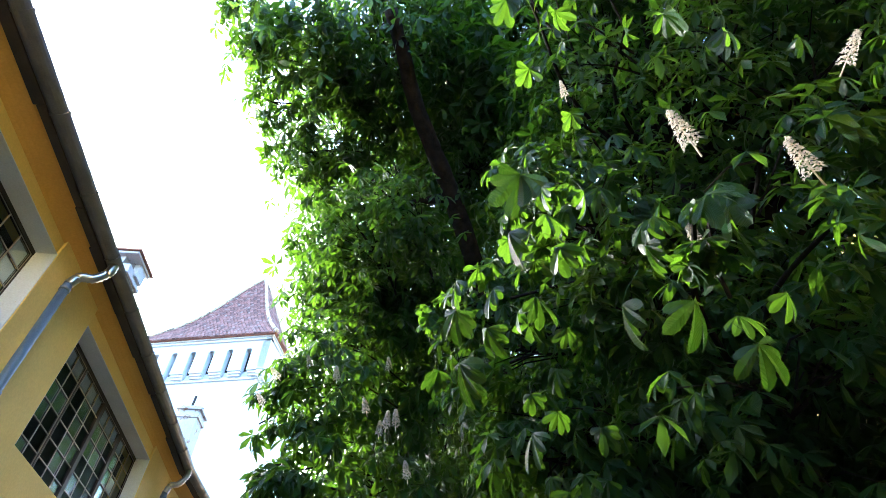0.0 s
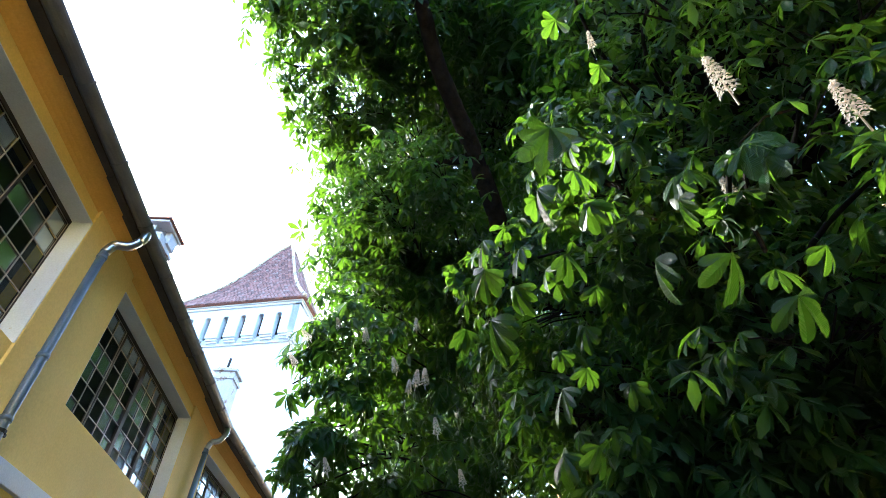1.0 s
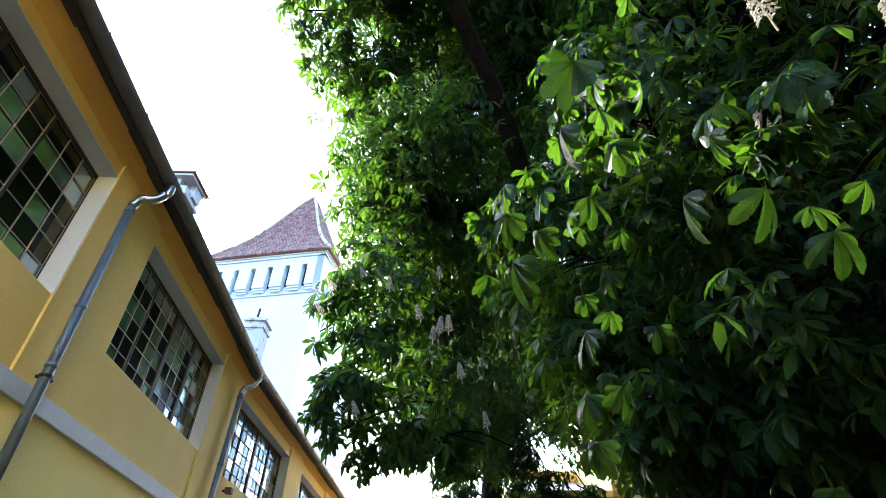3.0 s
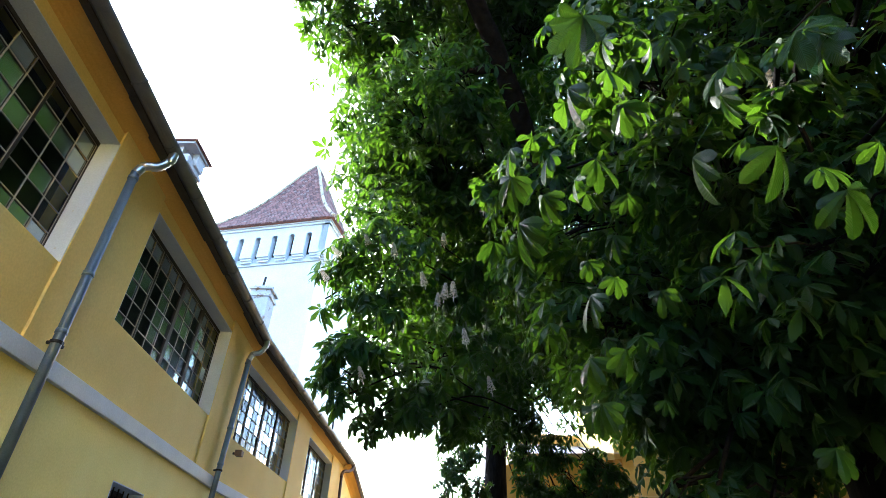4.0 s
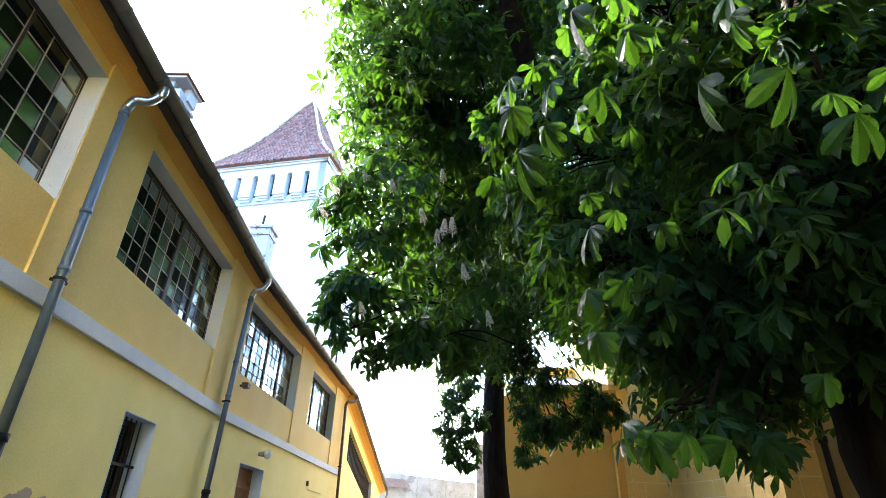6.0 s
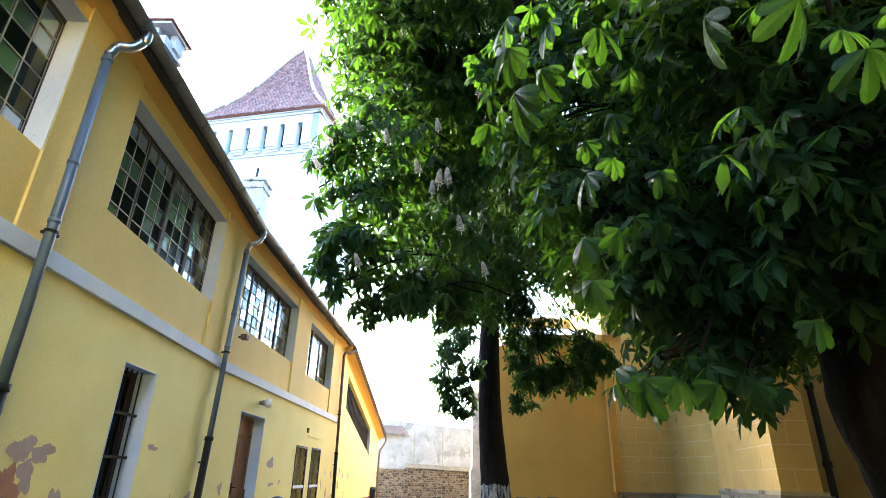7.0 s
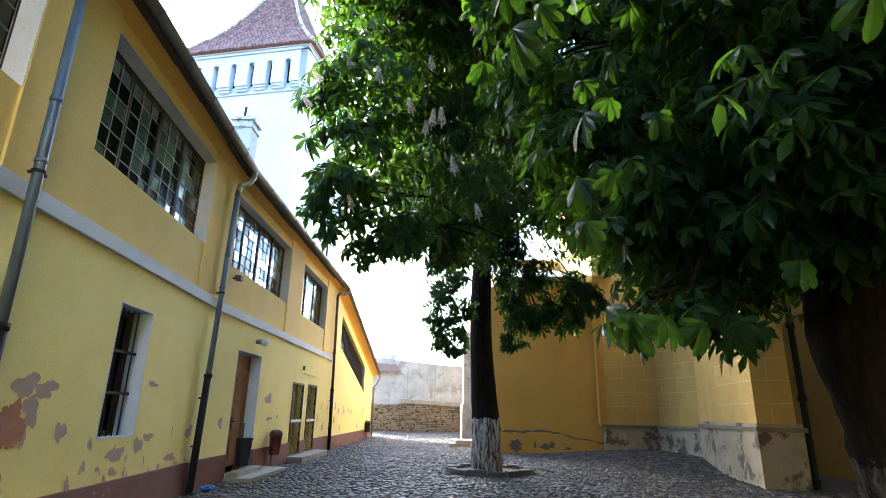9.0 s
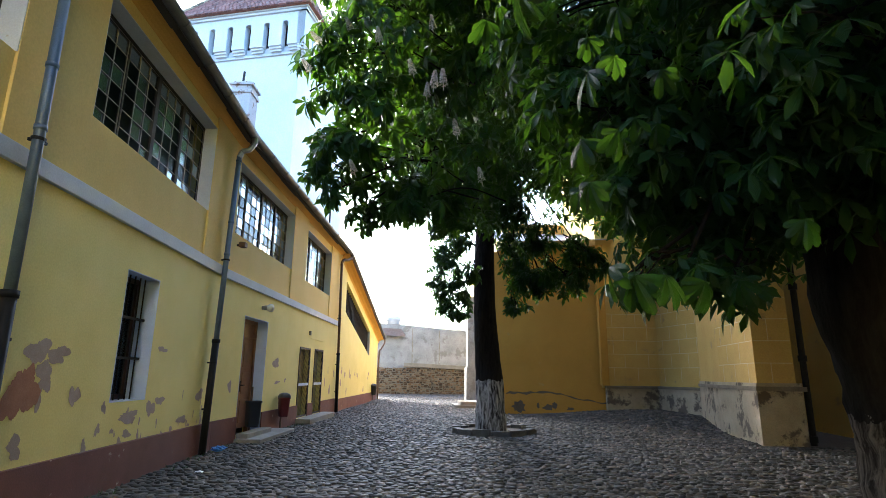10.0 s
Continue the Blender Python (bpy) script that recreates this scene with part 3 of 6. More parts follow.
# small barred window of the lower storey
u0, u1, w0, w1 = LW
low = tagged(group_root("window_5", A @ Vector((u0, -0.3, w0))), "narrow ground-floor window behind dark vertical iron bars", "window", kind="structure")
inv = Matrix.Translation(-low.location)


def lowpart(nm, bm, mat, lab=""):
    placed(bm.verts, inv)
    return part(nm, bm, mat, low, lab)


bm = bmesh.new()
box(bm, u1 - 0.012, u1, -0.3, 0.004, w0, w1, A)
box(bm, u0, u0 + 0.012, -0.3, 0.004, w0, w1, A)
box(bm, u0, u1, -0.3, 0.004, w1 - 0.012, w1, A)
lowpart("reveal", bm, REVEAL, "pale blue-grey reveal with flaking paint")
bm = bmesh.new()
box(bm, u0 + 0.002, u1 - 0.002, -0.3, 0.004, w0, w0 + 0.012, A)
lowpart("window_sill", bm, CREAM)
bm = bmesh.new()
for a, c, d, e in ((u0 + 0.01, u1 - 0.01, w0 + 0.01, w0 + 0.08), (u0 + 0.01, u1 - 0.01, w1 - 0.08, w1 - 0.012), (u0 + 0.01, u0 + 0.08, w0, w1 - 0.012), (u1 - 0.08, u1 - 0.012, w0, w1 - 0.012), (u0 + 0.46, u0 + 0.53, w0, w1 - 0.012)):
    box(bm, a, c, -0.34, -0.28, d, e, A)
lowpart("window_frame", bm, DARK_WOOD)
for k in range(12):
    lowpart("blind_slat", boxed(u0 + 0.02 + k * 0.08, u0 + 0.085 + k * 0.08, -0.40 - 0.02 * (k % 2), -0.385, w0 + 0.02, w1 - 0.02, A), BLIND)
lowpart("pane", boxed(u0 + 0.05, u1 - 0.05, -0.33, -0.325, w0 + 0.05, w1 - 0.05, A), GLASS)
for k in range(6):
    u = u0 + 0.1 + k * 0.15
    bm = bmesh.new()
    tube(bm, [A @ Vector((u, -0.16, w0 + 0.01)), A @ Vector((u, -0.16, w1 - 0.012))], 0.011, 8)
    lowpart("bar", bm, BLACK)
for w in (w0 + 0.58, w0 + 1.14):
    lowpart("cross_bar", boxed(u0 + 0.012, u1 - 0.012, -0.175, -0.145, w - 0.018, w + 0.018, A), BLACK)

# slanted stair window
u0, u1, w0, w1 = STAIR_WINDOW
stair = tagged(group_root("window_6", B @ Vector((u0, -0.2, w0))), "slanted stair window with dark close-set bars", "window", kind="structure")
inv = Matrix.Translation(-stair.location)
bm = bmesh.new()
bm.faces.new([bm.verts.new(inv @ B @ Vector((u, -0.24, stair_shear(u, w)))) for u, w in ((u0, w0), (u1, w0), (u1, w1), (u0, w1))])
g = part("pane", bm, GLASS, stair)
g.visible_shadow = False
for k in range(23):
    u = u0 + 0.05 + (u1 - u0 - 0.1) * k / 22
    bm = bmesh.new()
    tube(bm, [inv @ B @ Vector((u, -0.16, stair_shear(u, w0))), inv @ B @ Vector((u, -0.16, stair_shear(u, w1)))], 0.034, 6)
    part("bar", bm, FRAME, stair)
bm = bmesh.new()
bm.faces.new([bm.verts.new(inv @ B @ Vector((u1 - 0.01, v, stair_shear(u1, w)))) for v, w in ((-0.4, w0), (0.004, w0), (0.004, w1), (-0.4, w1))])
bmesh.ops.solidify(bm, geom=bm.faces[:], thickness=0.01)
part("reveal", bm, CREAM, stair)

# panelled door
u0, u1, w0, w1 = DOOR
door = tagged(group_root("door_1", B @ Vector((u0, -0.25, 0))), "brown panelled wooden door in a deep pale reveal", "door", kind="structure")
inv = Matrix.Translation(-door.location)


def dpart(nm, bm, mat, parent=None, lab=""):
    placed(bm.verts, inv)
    return part(nm, bm, mat, parent or door, lab)


bm = bmesh.new()
box(bm, u1 - 0.012, u1, -0.3, 0.004, w0, w1, B)
box(bm, u0, u0 + 0.012, -0.3, 0.004, w0, w1, B)
box(bm, u0, u1, -0.3, 0.004, w1 - 0.012, w1, B)
dpart("reveal", bm, REVEAL)
bm = bmesh.new()
box(bm, u0 + 0.01, u0 + 0.1, -0.36, -0.26, w0, w1 - 0.012, B)
box(bm, u1 - 0.1, u1 - 0.012, -0.36, -0.26, w0, w1 - 0.012, B)
box(bm, u0 + 0.01, u1 - 0.012, -0.36, -0.26, 2.32, 2.40, B)
box(bm, u0 + 0.01, u1 - 0.012, -0.36, -0.26, w1 - 0.09, w1 - 0.012, B)
dpart("door_frame", bm, WOOD)
dpart("transom_panel", boxed(u0 + 0.1, u1 - 0.1, -0.34, -0.30, 2.40, w1 - 0.09, B), WOOD)
for k in range(2):
    a = u0 + 0.1 + k * (u1 - u0 - 0.2) / 2 + 0.004
    c = a + (u1 - u0 - 0.2) / 2 - 0.008
    bm = bmesh.new()
    box(bm, a, c, -0.35, -0.30, 0.22, 2.32, B)
    for d, e in ((0.34, 0.86), (1.0, 1.5), (1.62, 2.2)):
        box(bm, a + 0.1, c - 0.1, -0.30, -0.282, d, e, B, 0.012)
    leaf = dpart("door_leaf", bm, WOOD)
    if k == 1:
        bm = bmesh.new()
        tube(bm, [B @ Vector((a + 0.05, -0.29, 1.2)), B @ Vector((a + 0.05, -0.24, 1.2)), B @ Vector((a + 0.17, -0.24, 1.2))], 0.011, 8)
        box(bm, a + 0.03, a + 0.075, -0.30, -0.29, 1.05, 1.3, B)
        dpart("door_handle", bm, BLACK, leaf, "dark metal handle")


def grille_door(name, hole):
    u0, u1, w0, w1 = hole
    root = tagged(group_root(name, B @ Vector((u0, -0.1, w0))), "olive door behind a diagonal iron grille", "door", "grille doors", kind="structure")
    inv = Matrix.Translation(-root.location)

    def gp(nm, bm, mat):
        placed(bm.verts, inv)
        return part(nm, bm, mat, root)
    gp("door_leaf", boxed(u0, u1, -0.22, -0.17, w0, w1, B), OLIVE)
    bm = bmesh.new()
    for a, c, d, e in ((u0 - 0.03, u0 + 0.03, w0, w1 + 0.03), (u1 - 0.03, u1 + 0.03, w0, w1 + 0.03), (u0 + 0.03, u1 - 0.03, w1 - 0.03, w1 + 0.03), (u0 + 0.03, u1 - 0.03, w0, w0 + 0.05)):
        box(bm, a, c, -0.03, 0.02, d, e, B)
    gp("grille_frame", bm, FRAME)
    gp("middle_rail", boxed(u0 + 0.03, u1 - 0.03, -0.02, 0.015, 1.12, 1.2, B), CREAM)
    bm = bmesh.new()
    for k in range(-7, 9):
        for s in (1, -1):
            a = Vector((u0 + 0.03 + k * 0.17, 0, w0 if s > 0 else w1))
            seg = []
            for t in range(0, 211, 5):
                q = a + Vector((t * 0.01 * 0.62, 0, s * t * 0.01))
                if u0 < q.x < u1 and w0 < q.z < w1:
                    seg.append(B @ Vector((q.x, -0.01 * s, q.z)))
            if len(seg) > 1 and s > 0:
                tube(bm, [seg[0], seg[-1]], 0.009, 5)
    gp("lattice", bm, LATTICE_PAINT)


grille_door("door_2", GATE1)
grille_door("door_3", GATE2)

# steps before the doors
for u0, u1, v1, top in ((DOOR[0] - 0.1, DOOR[1] + 0.9, 0.62, 0.10), (DOOR[0], DOOR[1], 0.3, 0.20), (GATE1[0] - 0.15, GATE2[1] + 0.25, 0.5, 0.172)):
    tagged(part("door_step", boxed(u0, u1, 0.038, v1, -0.05, top, B, 0.015), SLAB), "worn concrete step before a door", "step", kind="structure")

# chipped plaster: bare render with ragged edges, a few millimetres proud
def patch(fr, u, w, ru, rw, mat, seed, v=0.004):
    """A ragged island of bare wall with a crumbling rim."""
    rnd = random.Random(seed)
    bm = bmesh.new()
    n = 72
    ph = [rnd.uniform(0, 6.28) for _ in range(5)]
    shift = Vector((rnd.uniform(-9, 9), rnd.uniform(-9, 9), 0))
    ring = []
    for k in range(n):
        a = k * 6.2832 / n
        r = 0.95 + 0.22 * math.sin(2 * a + ph[0]) + 0.16 * math.sin(3 * a + ph[1]) + 0.10 * math.sin(5 * a + ph[2])
        r += 0.16 * noise.noise(Vector((math.cos(a), math.sin(a), 0)) * 3.1 + shift) + 0.12 * noise.noise(Vector((math.cos(a), math.sin(a), 0)) * 8.3 + shift)
        ring.append(bm.verts.new(fr @ Vector((u + ru * r * math.cos(a), v, w + rw * r * math.sin(a)))))
    c = bm.verts.new(fr @ Vector((u, v, w)))
    for k in range(n):
        bm.faces.new((ring[k], ring[(k + 1) % n], c))
    hpart("bare_patch", bm, mat, "patch where the plaster has fallen off")


patch(A, 6.16, 1.67, 0.166, 0.148, BARE, 1, 0.004)
patch(A, 6.49, 1.65, 0.195, 0.090, BARE, 2, 0.005)
patch(A, 6.32, 1.44, 0.127, 0.150, BARE, 17, 0.006)
patch(A, 6.02, 1.28, 0.213, 0.273, BRICKY, 3, 0.008)
patch(A, 5.89, 1.12, 0.109, 0.138, BRICKY, 18, 0.009)
patch(A, 6.27, 1.23, 0.071, 0.136, BARE, 19, 0.0055)
patch(A, 6.90, 1.20, 0.098, 0.126, BARE, 4, 0.004)
patch(A, 6.05, 0.75, 0.105, 0.113, BARE, 5, 0.004)
patch(A, 8.24, 0.87, 0.300, 0.068, BARE, 6, 0.0044)
patch(A, 8.87, 0.95, 0.129, 0.123, BARE, 7, 0.0046)
patch(A, 9.16, 1.05, 0.140, 0.069, BARE, 8, 0.0048)
patch(A, 9.03, 1.82, 0.159, 0.042, BARE, 9, 0.005)
patch(A, 8.24, 0.65, 0.125, 0.052, BARE, 10, 0.0052)
patch(A, 7.57, 1.03, 0.053, 0.070, BARE, 11, 0.0054)
patch(A, 7.51, 0.79, 0.039, 0.061, BARE, 12, 0.0056)
patch(A, 10.09, 0.70, 0.169, 0.075, BARE, 13, 0.0058)
patch(A, 10.79, 1.07, 0.141, 0.121, BARE, 14, 0.006)
rp = random.Random(5)
for k in range(26):
    patch(A, rp.uniform(7.2, 11.2), 0.55 + abs(rp.gauss(0, 0.22)), rp.uniform(0.015, 0.05), rp.uniform(0.03, 0.09), BARE, 40 + k, 0.0064 + 0.0002 * k)
patch(B, 3.7, 1.75, 0.22, 0.15, BARE, 21)
patch(B, 3.9, 1.25, 0.22, 0.04, BARE, 22)
patch(B, 4.6, 1.3, 0.08, 0.05, BARE, 23)
patch(B, 0.75, 1.2, 0.12, 0.10, BARE, 24)
for k in range(16):
    patch(B, rp.uniform(9.3, 20.0), rp.uniform(0.6, 1.7), rp.uniform(0.04, 0.14), rp.uniform(0.06, 0.2), BARE, 80 + k, 0.004 + 0.0003 * k)

# wall lamp, small spotlight and a cable box
lamp = tagged(group_root("wall_lamp", B @ Vector((2.3, 0.0, 3.06))), "white globe wall lamp on a grey arm", "lamp")
bm = bmesh.new()
lathe(bm, [(0.03, 0.13), (0.075, 0.14), (0.105, 0.2), (0.09, 0.26), (0.04, 0.29)], 16, Matrix.Rotation(radians(90), 4, "Y"))
globe = bm
bm = bmesh.new()
lathe(bm, [(0.05, 0.0), (0.05, 0.05), (0.06, 0.06), (0.06, 0.13)], 14, Matrix.Rotation(radians(90), 4, "Y"))
holder = part("holder", bm, SLAB, lamp, smooth=True)
part("globe", globe, LAMP, holder, "white glass globe", True)
spot = tagged(group_root("spotlight", B @ Vector((0.42, 0.0, 4.2))), "small brown spotlight box on the upper wall", "lamp")
part("bracket", boxed(0, 0.08, -0.02, 0.02, -0.02, 0.02), BLACK, spot)
part("housing", boxed(0.06, 0.2, -0.09, 0.09, -0.05, 0.06, None, 0.012), RUSTPIPE, spot)
hpart("junction_box", boxed(6.85, 6.97, 0.0, 0.05, 2.72, 2.86, B, 0.006), OLIVE)
hpart("conduit", boxed(7.1, 8.9, 0.0, 0.02, 2.62, 2.65, B), YELLOW)


def chimney(at, w, d, z0, z1, label, hood):
    root = tagged(group_root("chimney", at), label, "chimney", "chimneys on the roof")
    m = Matrix.Rotation(radians(-4), 4, "Z")
    stack = part("shaft", boxed(-w / 2, w / 2, -d / 2, d / 2, z0, z1, m, 0.01), CHIMNEY, root)
    part("collar", boxed(-w / 2 - 0.05, w / 2 + 0.05, -d / 2 - 0.05, d / 2 + 0.05, z1 - 0.3, z1 - 0.2, m, 0.01), CHIMNEY, stack)
    if hood:
        part("hood_block", boxed(-w / 2 + 0.06, w / 2 - 0.22, -d / 2 + 0.02, d / 2 - 0.02, z1, z1 + 0.26, m), CHIMNEY, root)
        part("hood_post", boxed(w / 2 - 0.08, w / 2 + 0.06, -d / 2 + 0.3, d / 2 - 0.02, z1 - 0.1, z1 + 0.26, m), CHIMNEY, root)
        part("fascia", boxed(-w / 2 - 0.1, w / 2 + 0.1, -d / 2 - 0.1, d / 2 + 0.1, z1 + 0.26, z1 + 0.33, m, 0.01), CHIMNEY, root)
        bm = bmesh.new()
        box(bm, -w / 2 - 0.15, w / 2 + 0.15, -d / 2 - 0.15, d / 2 + 0.15, z1 + 0.333, z1 + 0.38, m, 0.012)
        part("hood", bm, TILE, root, "thin brown tiled hood")
    else:
        bm = bmesh.new()
        box(bm, -w / 2 - 0.08, w / 2 + 0.08, -d / 2 - 0.08, d / 2 + 0.08, z1, z1 + 0.08, m, 0.01)
        box(bm, -w / 2 + 0.03, w / 2 - 0.03, -d / 2 + 0.03, d / 2 - 0.03, z1 + 0.08, z1 + 0.2, m, 0.04)
        cap = part("cap", bm, CHIMNEY, root)
        for px, h in ((-0.12, 0.75), (0.22, 0.3)):
            bm = bmesh.new()
            tube(bm, [(px, 0, z1 + 0.1), (px + 0.03, 0, z1 + h)], 0.045 if h > 0.5 else 0.075, 10)
            part("flue_pipe", bm, BLACK, cap)
    return root


chimney((-6.5, 10.5, 0), 0.93, 0.7, 8.6, 10.72, "white plastered chimney with an open tiled hood", True)
chimney((-6.36, 18.9, 0), 0.72, 0.72, 8.6, 11.74, "peeling plastered chimney with two thin flue pipes", False)
bm = bmesh.new()
tube(bm, [(-3.88, 25.0, 6.6), (-3.9, 25.0, 9.8)], 0.04, 8)
tagged(part("roof_pole", bm, BLACK), "thin dark pole standing on the roof", "pole")

# ---- the white tower ----
TC = (-6.9, 30.0)
TW = 8.96
TM = Matrix.Translation((TC[0], TC[1], 0)) @ Matrix.Rotation(radians(-15.0), 4, "Z") @ Matrix.Translation((-TW, 0, 0))
tower = tagged(group_root("church_tower", (TC[0], TC[1], 0)), "white limewashed fortified tower with slots under a red tiled spire", "tower")
tinv = Matrix.Translation((-TC[0], -TC[1], 0))


def tpart(nm, bm, mat, lab="", parent=None, smooth=False):
    placed(bm.verts, tinv @ TM)
    return part(nm, bm, mat, parent or tower, lab, smooth)


IN = 0.45
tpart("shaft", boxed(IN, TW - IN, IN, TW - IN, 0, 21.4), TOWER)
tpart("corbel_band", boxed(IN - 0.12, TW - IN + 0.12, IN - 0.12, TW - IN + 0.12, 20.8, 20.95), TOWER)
# gallery: piers between slots on four sides, stepped corbels under each pier
slots = 6
pitch = 1.262
edge = (TW - slots * pitch) / 2
for side in range(4):
    rot = Matrix.Translation((TW / 2, TW / 2, 0)) @ Matrix.Rotation(side * math.pi / 2, 4, "Z") @ Matrix.Translation((-TW / 2, -TW / 2, 0))
    bm = bmesh.new()
    holes = [(edge + pitch * (i + 0.5) - 0.2, edge + pitch * (i + 0.5) + 0.2, 21.4, 22.93) for i in range(slots)]
    fr = Matrix(((1, 0, 0, 0), (0, -1, 0, 0), (0, 0, 1, 0), (0, 0, 0, 1)))
    tuck = 0.0 if side % 2 else 0.004
    pierced(bm, rot @ fr, tuck, TW - tuck, 21.4, 23.5, holes, 0.5)
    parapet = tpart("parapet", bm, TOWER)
    for i in range(slots + 1):
        a, c = (0 if i == 0 else edge + pitch * (i - 0.5) + 0.2), (TW if i == slots else edge + pitch * (i + 0.5) - 0.2)
        bm = bmesh.new()
        for s in range(4):
            box(bm, a + 0.03 * s, c - 0.03 * s, 0.11 * s, IN + 0.01, 21.4 - 0.14 * (s + 1), 21.4 - 0.14 * s, rot)
        tpart("corbel", bm, TOWER, "", parapet)
    bm = bmesh.new()
    lift = 0.004 * (side % 2)
    box(bm, -0.12 + tuck, TW + 0.12 - tuck, -0.12, 0.3, 23.5, 23.66 + lift, rot, 0.01)
    box(bm, -0.22 + tuck, TW + 0.22 - tuck, -0.22, 0.3, 23.66 + lift, 23.84 + lift, rot, 0.01)
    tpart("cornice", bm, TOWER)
    # arched heads in the slots
    for h in holes:
        u = (h[0] + h[1]) / 2
        pts = [(u - 0.2, 22.935)] + [(u - 0.2 * math.cos(k * math.pi / 6), 22.76 + 0.16 * math.sin(k * math.pi / 6)) for k in range(7)] + [(u + 0.2, 22.935)]
        bm = bmesh.new()
        bm.faces.new([bm.verts.new(rot @ Vector((p, 0.002, w))) for p, w in pts])
        bmesh.ops.solidify(bm, geom=bm.faces[:], thickness=-0.3)
        tpart("slot_arch", bm, TOWER, "", parapet)
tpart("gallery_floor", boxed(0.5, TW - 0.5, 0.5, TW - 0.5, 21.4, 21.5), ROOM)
# near-black block that stands in for the darkness behind the slots
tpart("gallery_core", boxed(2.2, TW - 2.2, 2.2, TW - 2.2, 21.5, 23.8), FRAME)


def roof_point(t, edge):
    """Flared spire: half-width and height at t from eave to apex."""
    half = (TW / 2 + 0.45) * (1 - t) ** 1.0
    return half * (1 - 0.17 * math.sin(min(1, t * 1.0) * math.pi)), 23.8 + 9.9 * t


tile_verts, tile_faces = [], []
rt = random.Random(3)
courses = 46
for side in range(4):
    rot = Matrix.Translation((TW / 2, TW / 2, 0)) @ Matrix.Rotation(side * math.pi / 2, 4, "Z")
    for c in range(courses):
        h0, z0 = roof_point(c / courses, 0)
        h1, z1 = roof_point(min(1, (c + 1.25) / courses), 0)
        n = max(1, int(2 * h0 / 0.26))
        for i in range(n):
            a, d = -h0 + 2 * h0 * i / n, -h0 + 2 * h0 * (i + 1) / n
            k = h1 / h0 if h0 else 0
            lift = 0.05 + rt.uniform(0, 0.025)
            gap = 0.012
            mid = (a + d) / 2
            quad = [(a + gap, -h0 - 0.02, z0 + lift * 0.2), (mid, -h0 - 0.03, z0 - 0.05 + lift), (d - gap, -h0 - 0.02, z0 + lift * 0.2), ((d - gap) * k, -h1, z1), (mid * k, -h1, z1 + 0.05), ((a + gap) * k, -h1, z1)]
            low_edge = [(a + gap, -h0 + 0.02, z0 - 0.06), (mid, -h0 + 0.02, z0 - 0.06), (d - gap, -h0 + 0.02, z0 - 0.06)]
            o = len(tile_verts)
            tile_verts += [rot @ Vector(q) for q in quad + low_edge]
            tile_faces += [(o, o + 1, o + 4, o + 5), (o + 1, o + 2, o + 3, o + 4), (o, o + 6, o + 7, o + 1), (o + 1, o + 7, o + 8, o + 2)]
me = bpy.data.meshes.new("roof_tiles")
me.from_pydata([tinv @ TM @ v for v in tile_verts], [], tile_faces)


def tile_material():
    m, nt, b = material("spire_tile", 0.85)
    geo = nt.nodes.new("ShaderNodeNewGeometry").outputs["Random Per Island"]
    c = ramp(nt, geo, [(0.0, (0.06, 0.028, 0.026)), (0.45, (0.13, 0.056, 0.047)), (0.8, (0.18, 0.08, 0.066)), (1.0, (0.16, 0.12, 0.11))])
    nt.links.new(mixed(nt, 0.4, c, ramp(nt, noisy(nt, 1.5, 6), [(0.3, (0.45, 0.4, 0.4)), (0.7, (1, 1, 1))]), "MULTIPLY"), b.inputs["Base Color"])
    return m


me.materials.append(tile_material())
spire = new("spire_tiles", me)
spire.parent = tower
tagged(spire, "weathered red clay roof tiles in courses", kind="stuff")
bm = bmesh.new()
prev = None
for k in range(21):
    h, z = roof_point(k / 20, 0)
    h = max(0.02, h - 0.06)
    ring = [bm.verts.new((TW / 2 + sx * h, TW / 2 + sy * h, z - 0.06)) for sx, sy in ((-1, -1), (1, -1), (1, 1), (-1, 1))]
    if prev:
        for i in range(4):
            bm.faces.new((prev[i], prev[(i + 1) % 4], ring[(i + 1) % 4], ring[i]))
    else:
        bm.faces.new(ring[::-1])
    prev = ring
deck = tpart("roof_deck", bm, TILE)
for sx, sy in ((-1, -1), (1, -1), (1, 1), (-1, 1)):
    bm = bmesh.new()
    pts = []
    for k in range(21):
        h, z = roof_point(k / 20, 0)
        pts.append((TW / 2 + sx * h, TW / 2 + sy * h, z + 0.03))
    tube(bm, pts, 0.13, 6)
    tpart("hip_ridge", bm, STONE, "pale mortared hip ridge", deck)
bm = bmesh.new()
tube(bm, [(TW / 2, TW / 2, 33.6), (TW / 2, TW / 2, 34.9)], 0.04, 6)
tpart("finial", bm, BLACK, "", deck)

# ---- church on the other side of the court ----
church = tagged(group_root("church", (9.0, 22.0, 0)), "ochre church wall with a stone plinth and a buttress", "church")
cinv = Matrix.Translation((-9.0, -22.0, 0))


def cpart(nm, bm, mat, lab="", parent=None):
    placed(bm.verts, cinv)
    return part(nm, bm, mat, parent or church, lab)


def prism(pts, z0, z1):
    """A closed upright block over a plan outline."""
    bm = bmesh.new()
    lo = [bm.verts.new((x, y, z0)) for x, y in pts]
    hi = [bm.verts.new((x, y, z1)) for x, y in pts]
    bm.faces.new(lo[::-1]), bm.faces.new(hi)
    for i in range(len(pts)):
        k = (i + 1) % len(pts)
        bm.faces.new((lo[i], lo[k], hi[k], hi[i]))
    return bm


